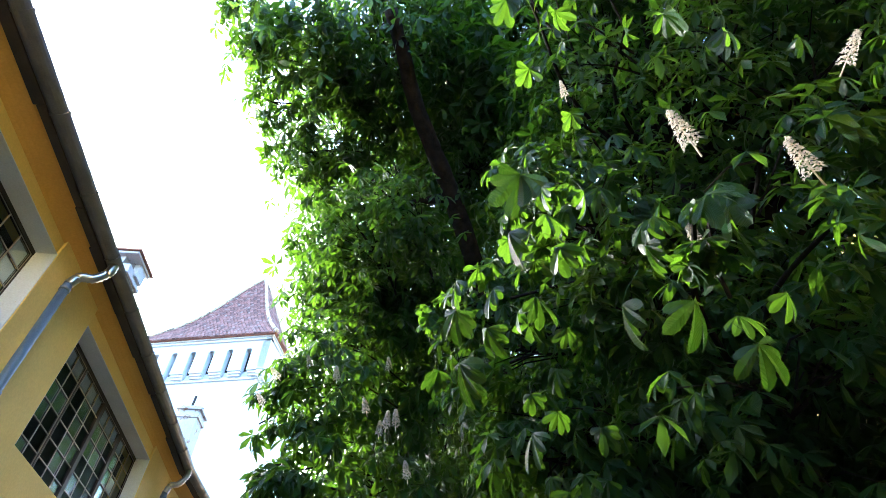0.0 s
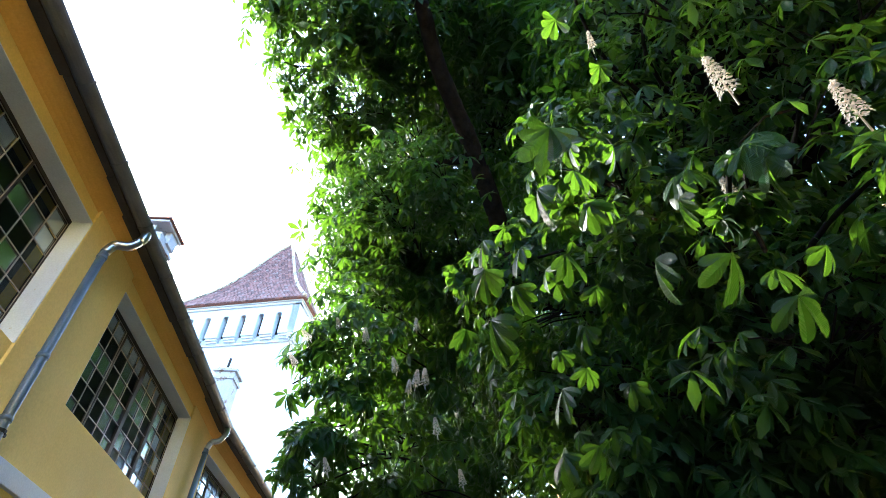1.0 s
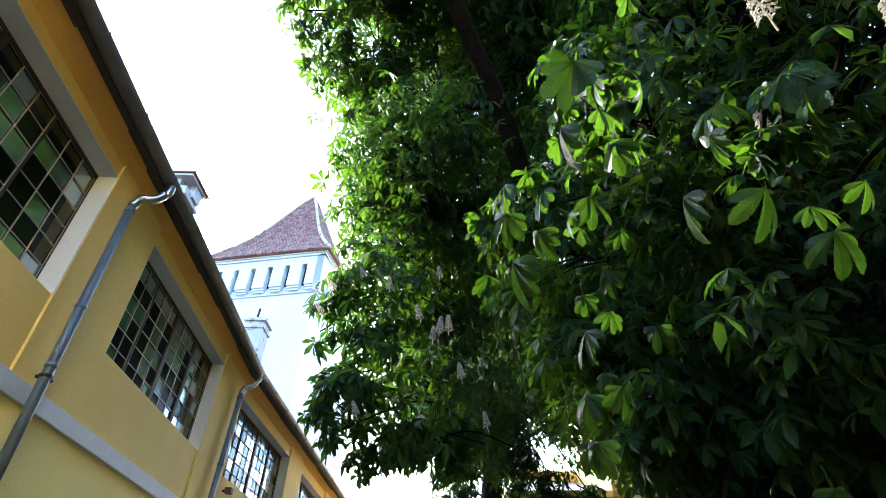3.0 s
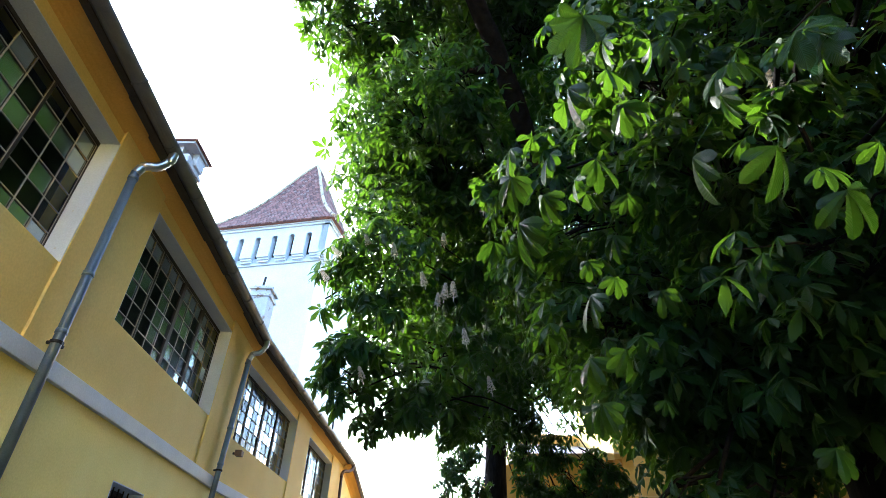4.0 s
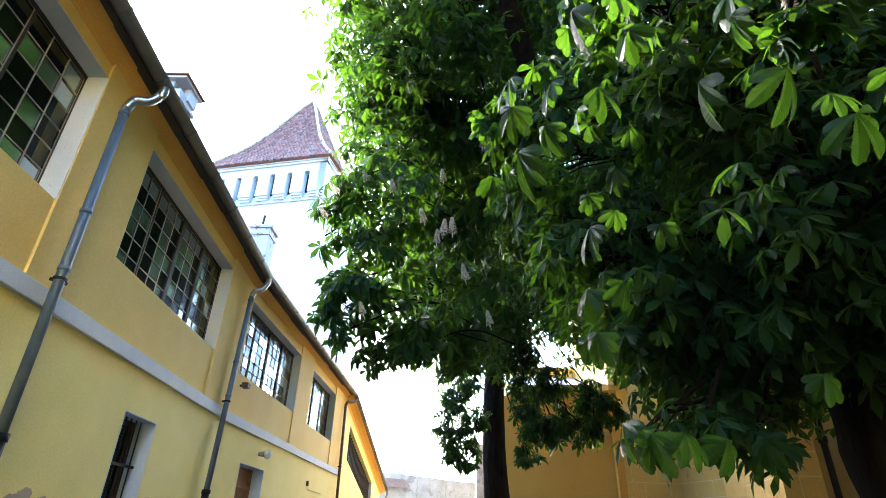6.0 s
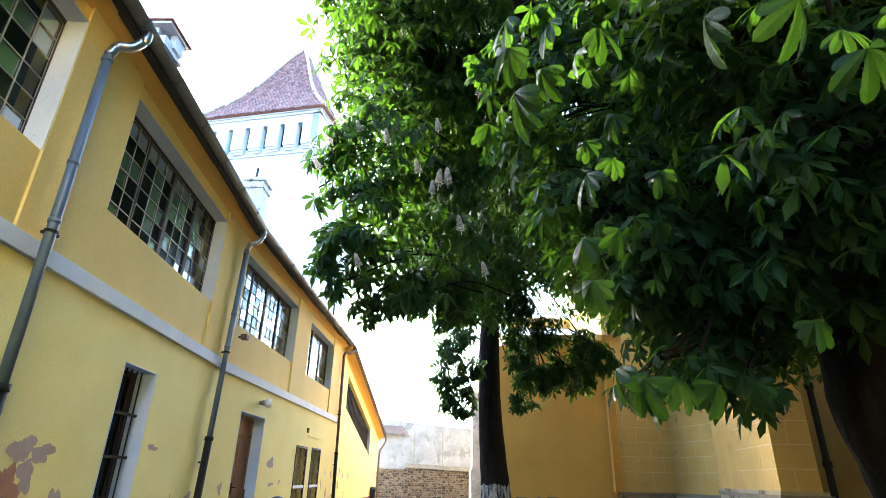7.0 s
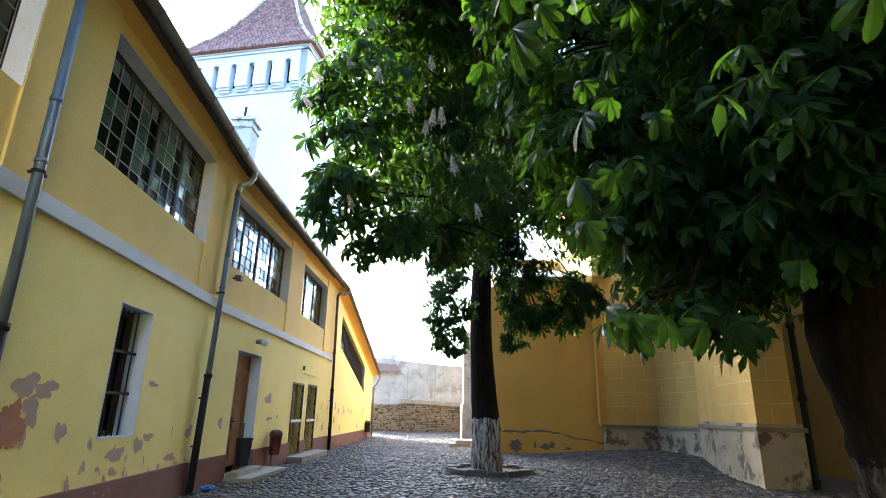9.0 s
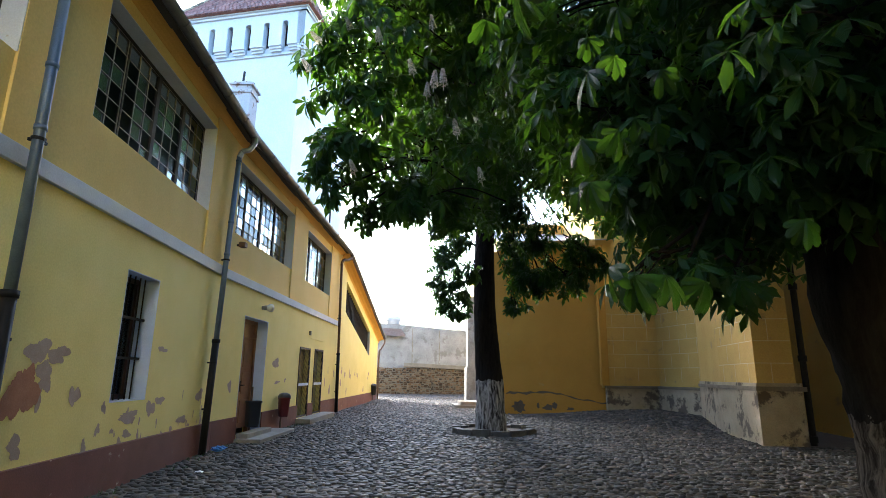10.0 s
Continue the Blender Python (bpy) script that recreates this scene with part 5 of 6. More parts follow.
class Tree:
    def __init__(self, at, label, seed):
        self.root = tagged(group_root("chestnut_tree", at), label, "tree", "chestnuts of the court")
        self.at, self.rnd, self.poses, self.near, self.far, self.dense = Vector(at), random.Random(seed), [], [], [], 1.9

    def wood(self, name, pts, r0, r1, sides, mat, wob=0.05):
        p = curve_points(pts, 6)
        n = len(p)
        rad = [r0 + (r1 - r0) * (i / (n - 1)) ** 0.8 for i in range(n)]
        bm = bmesh.new()
        tube(bm, [q - self.at for q in p], rad, sides, True, wob, self.rnd.randint(0, 999))
        part(name, bm, mat, self.root, smooth=True)
        return p

    def bough(self, start, tip, radius, count, size=0.22, thick=0.06, flat=0.75, droop=38, outer=False):
        """A limb from start to tip with twigs, and leaves in a loose clump about the tip."""
        rnd, tip, start = self.rnd, Vector(tip), Vector(start)
        mid = start.lerp(tip, 0.55) + Vector((rnd.uniform(-0.3, 0.3), rnd.uniform(-0.3, 0.3), 0.25 + 0.05 * (tip - start).length))
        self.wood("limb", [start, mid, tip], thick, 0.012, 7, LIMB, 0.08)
        axis = (tip - start).normalized()
        bm = bmesh.new()
        count = int(count * self.dense)
        sprays = max(3, count // 9)
        for s in range(sprays):
            d = Vector((rnd.gauss(0, 1), rnd.gauss(0, 1), rnd.gauss(0, 1))).normalized() * rnd.uniform(0.35, 1.0) ** 0.6 * radius
            d.z *= flat
            c = tip + d
            base = tip.lerp(start, rnd.uniform(0.0, 0.25))
            tube(bm, [base - self.at, base.lerp(c, 0.5) + Vector((0, 0, 0.08)) - self.at, c - self.at], [0.012, 0.008, 0.004], 4, False)
            for k in range(count // sprays):
                w = c + Vector((rnd.gauss(0, 1), rnd.gauss(0, 1), rnd.gauss(0, 0.8))) * radius * 0.22
                out = (w - base)
                out = Vector((out.x + axis.x * 0.3, out.y + axis.y * 0.3, 0))
                (self.far if outer else self.poses).append(leaf_pose(rnd, w, out, size * rnd.uniform(0.7, 1.2), droop))
        tagged(part("twig_spray", bm, LIMB, self.root), kind="stuff")

    def hero(self, hub, tip):
        """A single near leaf from its hub to the tip of its middle leaflet, its upper face turned out to the court."""
        hub, along = Vector(hub), Vector(tip) - Vector(hub)
        size = along.length
        along.normalize()
        face = Vector((-0.3, -0.5, 0.75))
        face = (face - along * face.dot(along)).normalized()
        side = face.cross(along)
        turn = Matrix((along, side, face)).transposed().to_4x4()
        self.near.append(Matrix.Translation(hub) @ turn @ Matrix.Rotation(self.rnd.gauss(0, 0.55), 4, "X") @ Matrix.Rotation(radians(-14), 4, "Y") @ Matrix.Diagonal((size, size, size, 1)))

    def candle(self, at, tip=None, lean=0.0, size=0.8):
        """A flower spike from its foot to its tip, or leaning by some degrees."""
        ob = new("flower_spike", CANDLES[self.rnd.randint(0, 2)])
        ob.parent = self.root
        turn = Matrix.Rotation(radians(lean), 4, "Y")
        if tip is not None:
            along = Vector(tip) - Vector(at)
            size, turn = along.length / 0.23, along.to_track_quat("Z", "Y").to_matrix().to_4x4()
        ob.matrix_local = Matrix.Translation(Vector(at) - self.at) @ turn @ Matrix.Rotation(self.rnd.uniform(0, 6), 4, "Z") @ Matrix.Diagonal((size, size, size, 1))

    def finish(self, leaflets, steps, parts_within=None, limit=0):
        """Leaves inside the given stretch become parts; the rest one mesh."""
        rest, loose = [], list(self.near)
        for m in self.poses:
            p = m.translation
            if parts_within and len(loose) < limit and parts_within(p):
                loose.append(m)
            else:
                rest.append(m)
        for i, m in enumerate(loose):
            ob = new("leaf", LEAVES[i % 6])
            ob.parent = self.root
            ob.matrix_local = Matrix.Translation(-self.at) @ m
        foliage("crown", self.root, self.at, rest, leaflets, steps, "dense green crown of large palmate leaves")
        foliage("outer_crown", self.root, self.at, self.far, 5, 2, "outer crown of large palmate leaves, extended out of view to block skylight")


# the far chestnut in its ring
t2 = Tree((2.2, 15.3, 0), "tall chestnut with a lime-washed trunk and a dense green crown", 21)
t2.dense = 1.6
stem = t2.wood("trunk", [(2.2, 15.3, -0.1), (2.17, 15.3, 1.3), (2.05, 15.25, 3.2), (2.06, 15.1, 5.6), (2.3, 14.0, 8.5), (2.4, 12.0, 12.5), (1.4, 9.6, 15.2)], 0.44, 0.13, 18, TRUNK)
S2 = [Vector(p) for p in ((2.06, 15.1, 5.6), (2.3, 14.0, 8.5), (2.35, 13.0, 10.5), (2.4, 12.0, 12.5), (1.4, 9.6, 15.2))]
rf2 = random.Random(12)


def fork2(s):
    """Where a limb leaves the stem: spread along it, never all at one fork."""
    return S2[s].lerp(S2[min(s + 1, 4)], rf2.uniform(0.05, 0.8))


for s, tip, rad, n in (
    (4, (-1.75, 3.9, 10.0), 0.9, 200), (3, (-1.2, 5.4, 9.9), 0.95, 200), (4, (-0.6, 4.1, 10.7), 1.3, 280), (3, (-0.29, 6.68, 10.39), 1.5, 320),
    (2, (-0.75, 8.0, 9.1), 0.9, 170), (2, (-0.33, 8.56, 8.56), 1.2, 220), (1, (-0.8, 7.3, 6.07), 0.8, 140), (1, (-0.85, 7.2, 5.21), 0.55, 70),
    (0, (-0.98, 7.1, 4.5), 0.35, 28), (0, (-0.66, 8.04, 4.75), 0.65, 80), (0, (0.02, 8.41, 5.2), 0.95, 160), (1, (-0.09, 8.03, 6.86), 1.2, 200)):
    t2.bough(S2[s], tip, rad, int(n * (1.15 if tip[2] > 8.2 else 0.62)), 0.31, 0.05, droop=56)
for s, tip, rad, n in (
    (2, (-0.66, 8.09, 9.15), 1.3, 240), (2, (0.61, 8.4, 8.8), 1.5, 300), (1, (0.89, 8.71, 6.63), 1.2, 240), (0, (1.17, 10.2, 5.83), 1.0, 180),
    (1, (2.37, 11.07, 6.1), 1.1, 150), (1, (2.46, 9.74, 6.31), 1.2, 240),
    (3, (0.75, 4.98, 12.12), 1.9, 560), (3, (1.57, 6.55, 11.2), 1.8, 540), (4, (0.1, 3.9, 12.0), 1.5, 380)):
    t2.bough(fork2(s), tip, rad, int(n * (1.0 if tip[2] > 8.2 else 0.75)), 0.30, 0.045, droop=54)
for s, tip, rad, n in (
    (0, (2.3, 14.3, 8.0), 2.0, 300), (2, (2.6, 14.5, 10.5), 2.4, 380), (3, (1.6, 12.0, 12.5), 2.4, 380), (4, (0.8, 9.0, 14.0), 2.3, 340),
    (1, (3.8, 11.2, 8.8), 2.0, 320), (0, (4.8, 13.5, 6.8), 1.8, 240), (1, (4.6, 10.0, 6.2), 1.6, 240), (2, (3.9, 8.2, 9.6), 1.9, 300), (4, (1.2, 6.5, 13.2), 1.9, 300), (3, (3.4, 10.5, 12.5), 2.2, 320), (0, (0.9, 12.6, 7.6), 1.2, 160),
    (1, (-0.2, 15.6, 10.0), 1.9, 260), (2, (-0.2, 16.0, 13.0), 2.0, 260), (0, (0.6, 15.5, 8.0), 1.4, 180), (0, (-0.29, 8.69, 4.45), 0.4, 40), (0, (0.5, 9.6, 4.85), 0.6, 90)):
    t2.bough(fork2(s), tip, rad, int(n * 0.75), 0.37, 0.045, droop=50, outer=True)
# low shoots hanging beside the stem
for s, tip, rad, n in (
    (0, (1.03, 14.25, 4.95), 0.42, 46), (0, (0.89, 14.39, 4.36), 0.4, 44), (0, (1.06, 14.51, 3.7), 0.42, 50), (0, (0.66, 14.49, 3.95), 0.26, 20), (0, (1.29, 14.56, 3.15), 0.3, 26),
    (0, (1.5, 14.66, 4.3), 0.3, 26), (0, (0.86, 14.57, 3.3), 0.24, 16), (0, (2.66, 13.68, 4.25), 0.36, 44), (0, (2.9, 13.5, 3.79), 0.42, 60), (0, (3.23, 13.38, 3.92), 0.42, 54),
    (0, (2.66, 13.86, 3.3), 0.26, 26), (0, (3.49, 12.98, 4.0), 0.38, 40), (0, (3.78, 12.3, 4.28), 0.45, 50), (0, (3.67, 12.47, 3.7), 0.34, 32), (0, (3.93, 11.8, 3.91), 0.4, 40),
    (0, (2.55, 13.54, 4.9), 0.42, 46), (0, (3.02, 12.45, 4.7), 0.5, 56), (0, (1.9, 12.98, 5.55), 0.5, 70), (0, (1.42, 12.52, 5.5), 0.55, 80), (0, (0.89, 12.65, 5.3), 0.45, 60), (0, (2.36, 12.43, 5.35), 0.5, 70)):
    t2.bough(fork2(s), tip, rad, int(n * 1.6), 0.22, 0.02, 0.95, 52)
# ragged sprays at the rim towards the yellow building
for tip, rad, n in (
    ((-1.4, 7.13, 6.2), 0.34, 24), ((-1.5, 7.33, 5.86), 0.26, 14), ((-1.62, 7.5, 5.5), 0.24, 12), ((-1.4, 7.8, 5.03), 0.34, 24), ((-1.45, 7.43, 4.65), 0.24, 14), ((-1.55, 7.56, 4.3), 0.26, 16),
    ((-1.15, 7.72, 4.1), 0.3, 20), ((-0.84, 8.14, 3.95), 0.32, 24), ((-0.33, 8.36, 4.0), 0.36, 30), ((-2.7, 3.65, 10.5), 0.45, 34), ((-2.6, 4.0, 10.3), 0.45, 34), ((-2.2, 4.7, 9.6), 0.5, 40),
    ((-1.7, 5.4, 9.3), 0.5, 40), ((-1.5, 5.85, 8.95), 0.4, 26), ((-1.1, 6.25, 8.1), 0.5, 40)):
    t2.bough(Vector(tip) + Vector((1.9, 0.9, 0.5)), tip, rad, n, 0.26, 0.014, 0.8, 58)
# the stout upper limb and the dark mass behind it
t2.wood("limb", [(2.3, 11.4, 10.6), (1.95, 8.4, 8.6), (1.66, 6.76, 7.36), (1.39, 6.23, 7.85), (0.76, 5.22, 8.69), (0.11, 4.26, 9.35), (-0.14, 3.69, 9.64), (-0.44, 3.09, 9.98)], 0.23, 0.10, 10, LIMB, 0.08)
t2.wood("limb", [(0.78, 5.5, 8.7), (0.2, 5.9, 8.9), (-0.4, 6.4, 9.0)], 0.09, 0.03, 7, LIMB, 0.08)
for tip, rad, n in (
    ((-1.5, 5.6, 13.2), 1.3, 150), ((-0.5, 8.2, 12.6), 1.7, 230), ((0.4, 6.6, 14.2), 1.9, 260), ((0.9, 9.6, 12.0), 1.7, 230), ((1.4, 7.6, 13.4), 1.8, 240), ((0.3, 9.9, 10.0), 1.4, 170), ((2.2, 8.6, 11.8), 1.8, 230),
    ((-1.1, 5.0, 12.2), 1.2, 140), ((1.6, 10.2, 9.2), 1.4, 170), ((1.0, 5.2, 14.0), 1.7, 220)):
    t2.bough(S2[3], tip, rad, int(n * 0.8), 0.42, 0.05, droop=48, outer=True)
for tip, rad, n in (((2.49, 5.0, 13.39), 1.5, 200), ((3.32, 4.27, 13.47), 1.6, 210), ((4.29, 3.92, 13.28), 1.6, 210), ((2.35, 6.27, 12.79), 1.3, 170), ((3.5, 5.55, 12.87), 1.5, 190), ((1.93, 4.13, 13.83), 1.5, 190)):
    t2.bough(S2[4], tip, rad, n, 0.46, 0.05, droop=48, outer=True)
# hidden rear boughs, added to block sky from the right and from window reflections
for tip, rad, n in (
    ((4.0, 17.5, 9.5), 2.2, 200), ((5.0, 16.0, 11.5), 2.4, 220), ((3.2, 17.5, 12.0), 2.4, 220), ((6.4, 13.8, 11.2), 2.4, 200), ((4.6, 19.2, 11.5), 2.2, 180), ((5.6, 10.4, 10.8), 2.4, 210), ((3.6, 14.0, 14.5), 2.5, 200)):
    t2.bough(S2[2], tip, rad, n, 0.5, 0.06, droop=45, outer=True)
# more hidden boughs behind the crown, added to darken what the panes reflect
for tip, rad, n in (((1.0, 18.0, 10.0), 1.9, 230), ((2.6, 19.0, 11.6), 2.1, 250), ((0.4, 17.6, 12.2), 1.9, 230), ((3.6, 20.0, 12.6), 2.1, 240), ((1.6, 20.0, 9.6), 1.9, 220), ((0.2, 19.6, 11.2), 1.8, 210), ((2.2, 17.0, 14.4), 2.2, 240)):
    t2.bough(S2[2], tip, rad, n, 0.5, 0.06, droop=45, outer=True)
for s, tip, rad, n in ((1, (-0.5, 5.7, 7.8), 0.85, 120), (1, (0.3, 5.0, 7.6), 0.8, 110), (1, (-0.8, 6.5, 8.5), 0.8, 100), (0, (-0.34, 8.92, 4.3), 0.4, 50), (0, (0.47, 9.89, 4.45), 0.5, 70), (0, (1.2, 11.0, 4.9), 0.7, 70), (1, (-0.65, 7.6, 7.2), 0.9, 140)):
    t2.bough(fork2(s), tip, rad, n, 0.24, 0.03)
# overhead boughs added to shade the ground on the church side
for s, tip, rad, n in ((0, (5.2, 12.0, 8.0), 2.0, 200), (1, (6.6, 11.0, 7.6), 2.0, 200), (1, (6.2, 14.0, 9.0), 2.0, 200), (0, (6.8, 9.0, 7.4), 1.8, 180)):
    t2.bough(fork2(s), tip, rad, int(n * 0.7), 0.4, outer=True)
for at, lean in (((0.10, 5.32, 4.41), 4), ((0.20, 5.31, 4.43), -3), ((-0.53, 5.93, 5.33), -8), ((-1.44, 6.53, 5.26), -35), ((-1.31, 6.38, 5.57), -40), ((0.11, 6.18, 5.72), -6), ((0.38, 5.70, 4.06), -10), ((-0.12, 5.78, 4.83), -15), ((-0.97, 6.66, 5.97), -20), ((0.55, 5.16, 5.57), 5), ((0.74, 6.31, 3.75), -12), ((-0.82, 6.67, 3.94), -20), ((0.58, 5.62, 5.87), 5), ((0.06, 6.34, 4.86), 0)):
    t2.candle(at, None, lean)
t2.finish(5, 3)

# the near chestnut, whose boughs hang over the walk
t1 = Tree((3.57, 3.97, 0), "old chestnut with a thick furrowed trunk and low hanging boughs", 22)
t1.wood("trunk", [(3.66, 3.95, -0.1), (3.64, 3.98, 0.9), (3.58, 4.02, 1.4), (3.44, 4.1, 2.2), (3.42, 4.1, 3.2), (3.5, 3.9, 5.5), (3.3, 3.6, 8.0)], 0.53, 0.32, 20, TRUNK_SHADED)
S1 = [Vector(p) for p in ((3.55, 3.95, 3.2), (3.5, 3.9, 4.6), (3.5, 3.9, 5.5), (3.4, 3.7, 7.0))]
for s, tip, rad, n, sz in (
    (1, (0.96, 2.44, 4.93), 0.45, 34, 0.2), (1, (1.23, 2.47, 4.55), 0.5, 40, 0.2), (0, (1.29, 1.51, 3.48), 0.25, 10, 0.2), (1, (0.77, 3.78, 4.83), 0.42, 34, 0.2),
    (1, (0.87, 5.01, 4.83), 0.4, 36, 0.2), (1, (1.15, 3.95, 4.49), 0.6, 70, 0.2), (0, (1.47, 4.22, 3.9), 0.6, 70, 0.2), (1, (1.46, 2.79, 4.11), 0.55, 50, 0.2),
    (0, (1.87, 3.59, 3.62), 0.65, 90, 0.2), (0, (2.08, 2.31, 3.25), 0.6, 60, 0.2), (1, (1.93, 1.48, 4.16), 0.45, 26, 0.2), (2, (1.38, 2.3, 5.87), 0.5, 14, 0.2),
    (3, (0.88, 1.56, 6.32), 0.4, 10, 0.2), (3, (1.66, 1.55, 6.11), 0.8, 26, 0.2), (3, (2.41, 1.32, 5.83), 0.9, 60, 0.2), (2, (2.97, 1.44, 5.4), 0.9, 90, 0.2)):
    t1.bough(S1[s], tip, rad, n, sz, 0.035)
for s, tip, rad, n, sz in (
    (3, (2.9, 2.35, 6.35), 1.0, 160, 0.21), (1, (3.38, 2.74, 4.11), 1.0, 170, 0.21), (0, (3.16, 4.49, 4.07), 1.0, 200, 0.21), (0, (1.28, 3.98, 3.5), 0.5, 50, 0.2),
    (0, (1.45, 3.76, 3.05), 0.45, 44, 0.2), (0, (1.35, 3.65, 2.92), 0.32, 26, 0.2), (0, (1.32, 3.71, 2.12), 0.2, 9, 0.2), (0, (1.6, 3.55, 2.05), 0.25, 14, 0.2),
    (0, (2.0, 3.6, 2.1), 0.3, 26, 0.2), (0, (2.17, 4.52, 2.7), 0.55, 80, 0.2), (0, (2.7, 4.19, 2.72), 0.6, 90, 0.2), (0, (3.1, 3.6, 3.0), 0.7, 110, 0.21),
    (0, (1.96, 1.32, 3.5), 0.35, 16, 0.2), (0, (2.3, 5.4, 3.6), 0.9, 160, 0.21), (1, (2.6, 5.5, 5.0), 1.2, 240, 0.22), (2, (2.2, 4.6, 6.6), 1.2, 240, 0.22),
    (3, (3.4, 4.6, 8.2), 1.6, 300, 0.22), (3, (2.6, 2.8, 8.4), 1.4, 260, 0.22), (2, (4.6, 4.2, 5.6), 1.4, 240, 0.22), (1, (3.2, 5.8, 6.8), 1.4, 260, 0.22), (1, (4.5, 2.6, 4.0), 1.0, 170, 0.21), (0, (3.9, 5.0, 3.2), 0.8, 120, 0.21)):
    t1.bough(S1[s], tip, rad, n, sz, 0.035)
# back and overhead boughs, several out of view, added to darken the leaves below
for s, tip, rad, n in (
    (3, (3.5, 0.8, 7.6), 1.6, 200), (2, (4.5, -0.2, 6.2), 1.6, 200), (3, (5.0, 2.0, 7.4), 1.8, 240), (2, (5.5, 5.0, 7.0), 1.8, 240), (1, (4.6, 7.0, 6.0), 1.6, 220),
    (0, (4.6, 6.4, 4.2), 1.1, 160), (3, (3.0, -1.2, 7.8), 1.5, 180), (3, (4.2, 3.0, 9.6), 2.0, 280), (1, (6.0, 3.0, 5.0), 1.5, 200), (3, (1.9, 0.6, 8.4), 1.2, 150), (2, (3.0, 6.4, 8.6), 1.6, 220), (3, (1.8, -0.8, 8.2), 1.5, 200), (3, (2.6, -2.8, 7.0), 1.7, 220), (2, (3.6, -1.6, 5.4), 1.5, 190), (2, (4.2, -4.0, 6.0), 1.7, 200), (1, (4.6, 0.4, 3.9), 1.1, 150), (3, (1.0, 0.9, 9.2), 1.1, 150), (1, (5.6, 7.4, 6.6), 1.8, 200), (1, (6.8, 6.0, 6.0), 1.8, 200), (2, (7.4, 4.0, 6.6), 1.9, 200), (2, (6.6, 1.2, 6.2), 1.8, 190)):
    t1.bough(S1[s], tip, rad, int(n * 0.62), 0.36, 0.06, outer=True)
# unseen wide boughs over the church side, added to keep skylight off the court
for tip, rad, n in (
    ((7.8, 7.6, 8.4), 2.4, 200), ((9.0, 4.4, 8.0), 2.4, 200), ((8.4, 1.0, 8.2), 2.4, 200), ((6.4, -2.2, 7.6), 2.4, 200), ((9.4, -1.8, 7.8), 2.4, 180), ((6.4, 4.6, 9.6), 2.4, 200), ((5.6, 1.0, 9.4), 2.4, 200),
    ((8.8, 9.8, 8.8), 2.3, 190), ((7.2, 12.2, 8.6), 2.3, 190), ((9.6, 12.8, 9.4), 2.3, 180), ((4.4, 2.2, 11.0), 2.2, 200), ((2.8, 4.6, 10.8), 2.0, 200), ((4.0, -2.4, 9.6), 2.2, 190), ((7.2, 2.6, 10.4), 2.4, 200), ((5.8, 8.4, 9.4), 2.2, 190), ((3.4, -4.6, 8.0), 2.2, 180), ((6.6, -5.4, 7.8), 2.3, 170), ((2.4, -1.6, 9.4), 1.9, 170), ((3.4, 0.2, 10.4), 2.0, 180), ((1.8, 0.9, 10.6), 1.5, 130), ((2.2, -3.8, 9.0), 1.8, 150)):
    t1.bough(S1[3], tip, rad, int(n * 0.66), 0.6, 0.08, 0.6, outer=True)
# upper spray leaves of the near boughs, hub and middle tip
for hub, tip in (
    ((0.43, 1.62, 3.36), (0.43, 1.75, 3.21)), ((0.75, 1.87, 4.09), (0.79, 1.99, 3.96)), ((0.34, 1.16, 3.14), (0.31, 1.29, 3.01)),
    ((0.97, 1.81, 4.03), (1.05, 1.90, 3.89)), ((0.77, 1.94, 3.94), (0.93, 1.94, 3.83)), ((0.79, 1.92, 3.64), (0.83, 2.02, 3.49)),
    ((0.91, 2.54, 4.19), (0.99, 2.61, 4.06)), ((0.85, 1.93, 3.70), (0.97, 1.97, 3.57)), ((0.35, 2.49, 3.87), (0.26, 2.60, 3.72)),
    ((0.53, 2.30, 3.66), (0.41, 2.40, 3.54)), ((0.28, 2.16, 3.34), (0.27, 2.26, 3.17)), ((1.29, 2.24, 4.27), (1.29, 2.32, 4.17)),
    ((0.53, 2.51, 3.54), (0.55, 2.61, 3.36)), ((1.15, 2.79, 3.83), (1.20, 2.85, 3.68)), ((0.68, 2.06, 3.40), (0.81, 2.09, 3.26))):
    t1.hero(hub, tip)
# middle spray leaves of the near boughs, hub and middle tip
for hub, tip in (
    ((0.82, 1.18, 2.62), (0.88, 1.23, 2.47)), ((1.03, 1.56, 3.31), (1.07, 1.66, 3.16)), ((1.19, 1.72, 3.68), (1.15, 1.85, 3.57)),
    ((1.81, 1.79, 3.79), (1.81, 1.89, 3.66)), ((1.11, 1.53, 3.49), (1.23, 1.50, 3.38)), ((1.80, 2.11, 4.04), (1.77, 2.22, 3.93)),
    ((1.02, 1.24, 2.53), (1.07, 1.25, 2.39)), ((1.92, 1.62, 3.77), (1.94, 1.71, 3.64)), ((1.33, 2.75, 3.76), (1.38, 2.78, 3.65)),
    ((0.75, 1.44, 2.82), (0.75, 1.54, 2.66)), ((1.35, 1.60, 2.98), (1.43, 1.57, 2.87)), ((1.48, 2.04, 3.61), (1.36, 2.14, 3.56)),
    ((1.74, 1.68, 3.23), (1.79, 1.71, 3.09))):
    t1.hero(hub, tip)
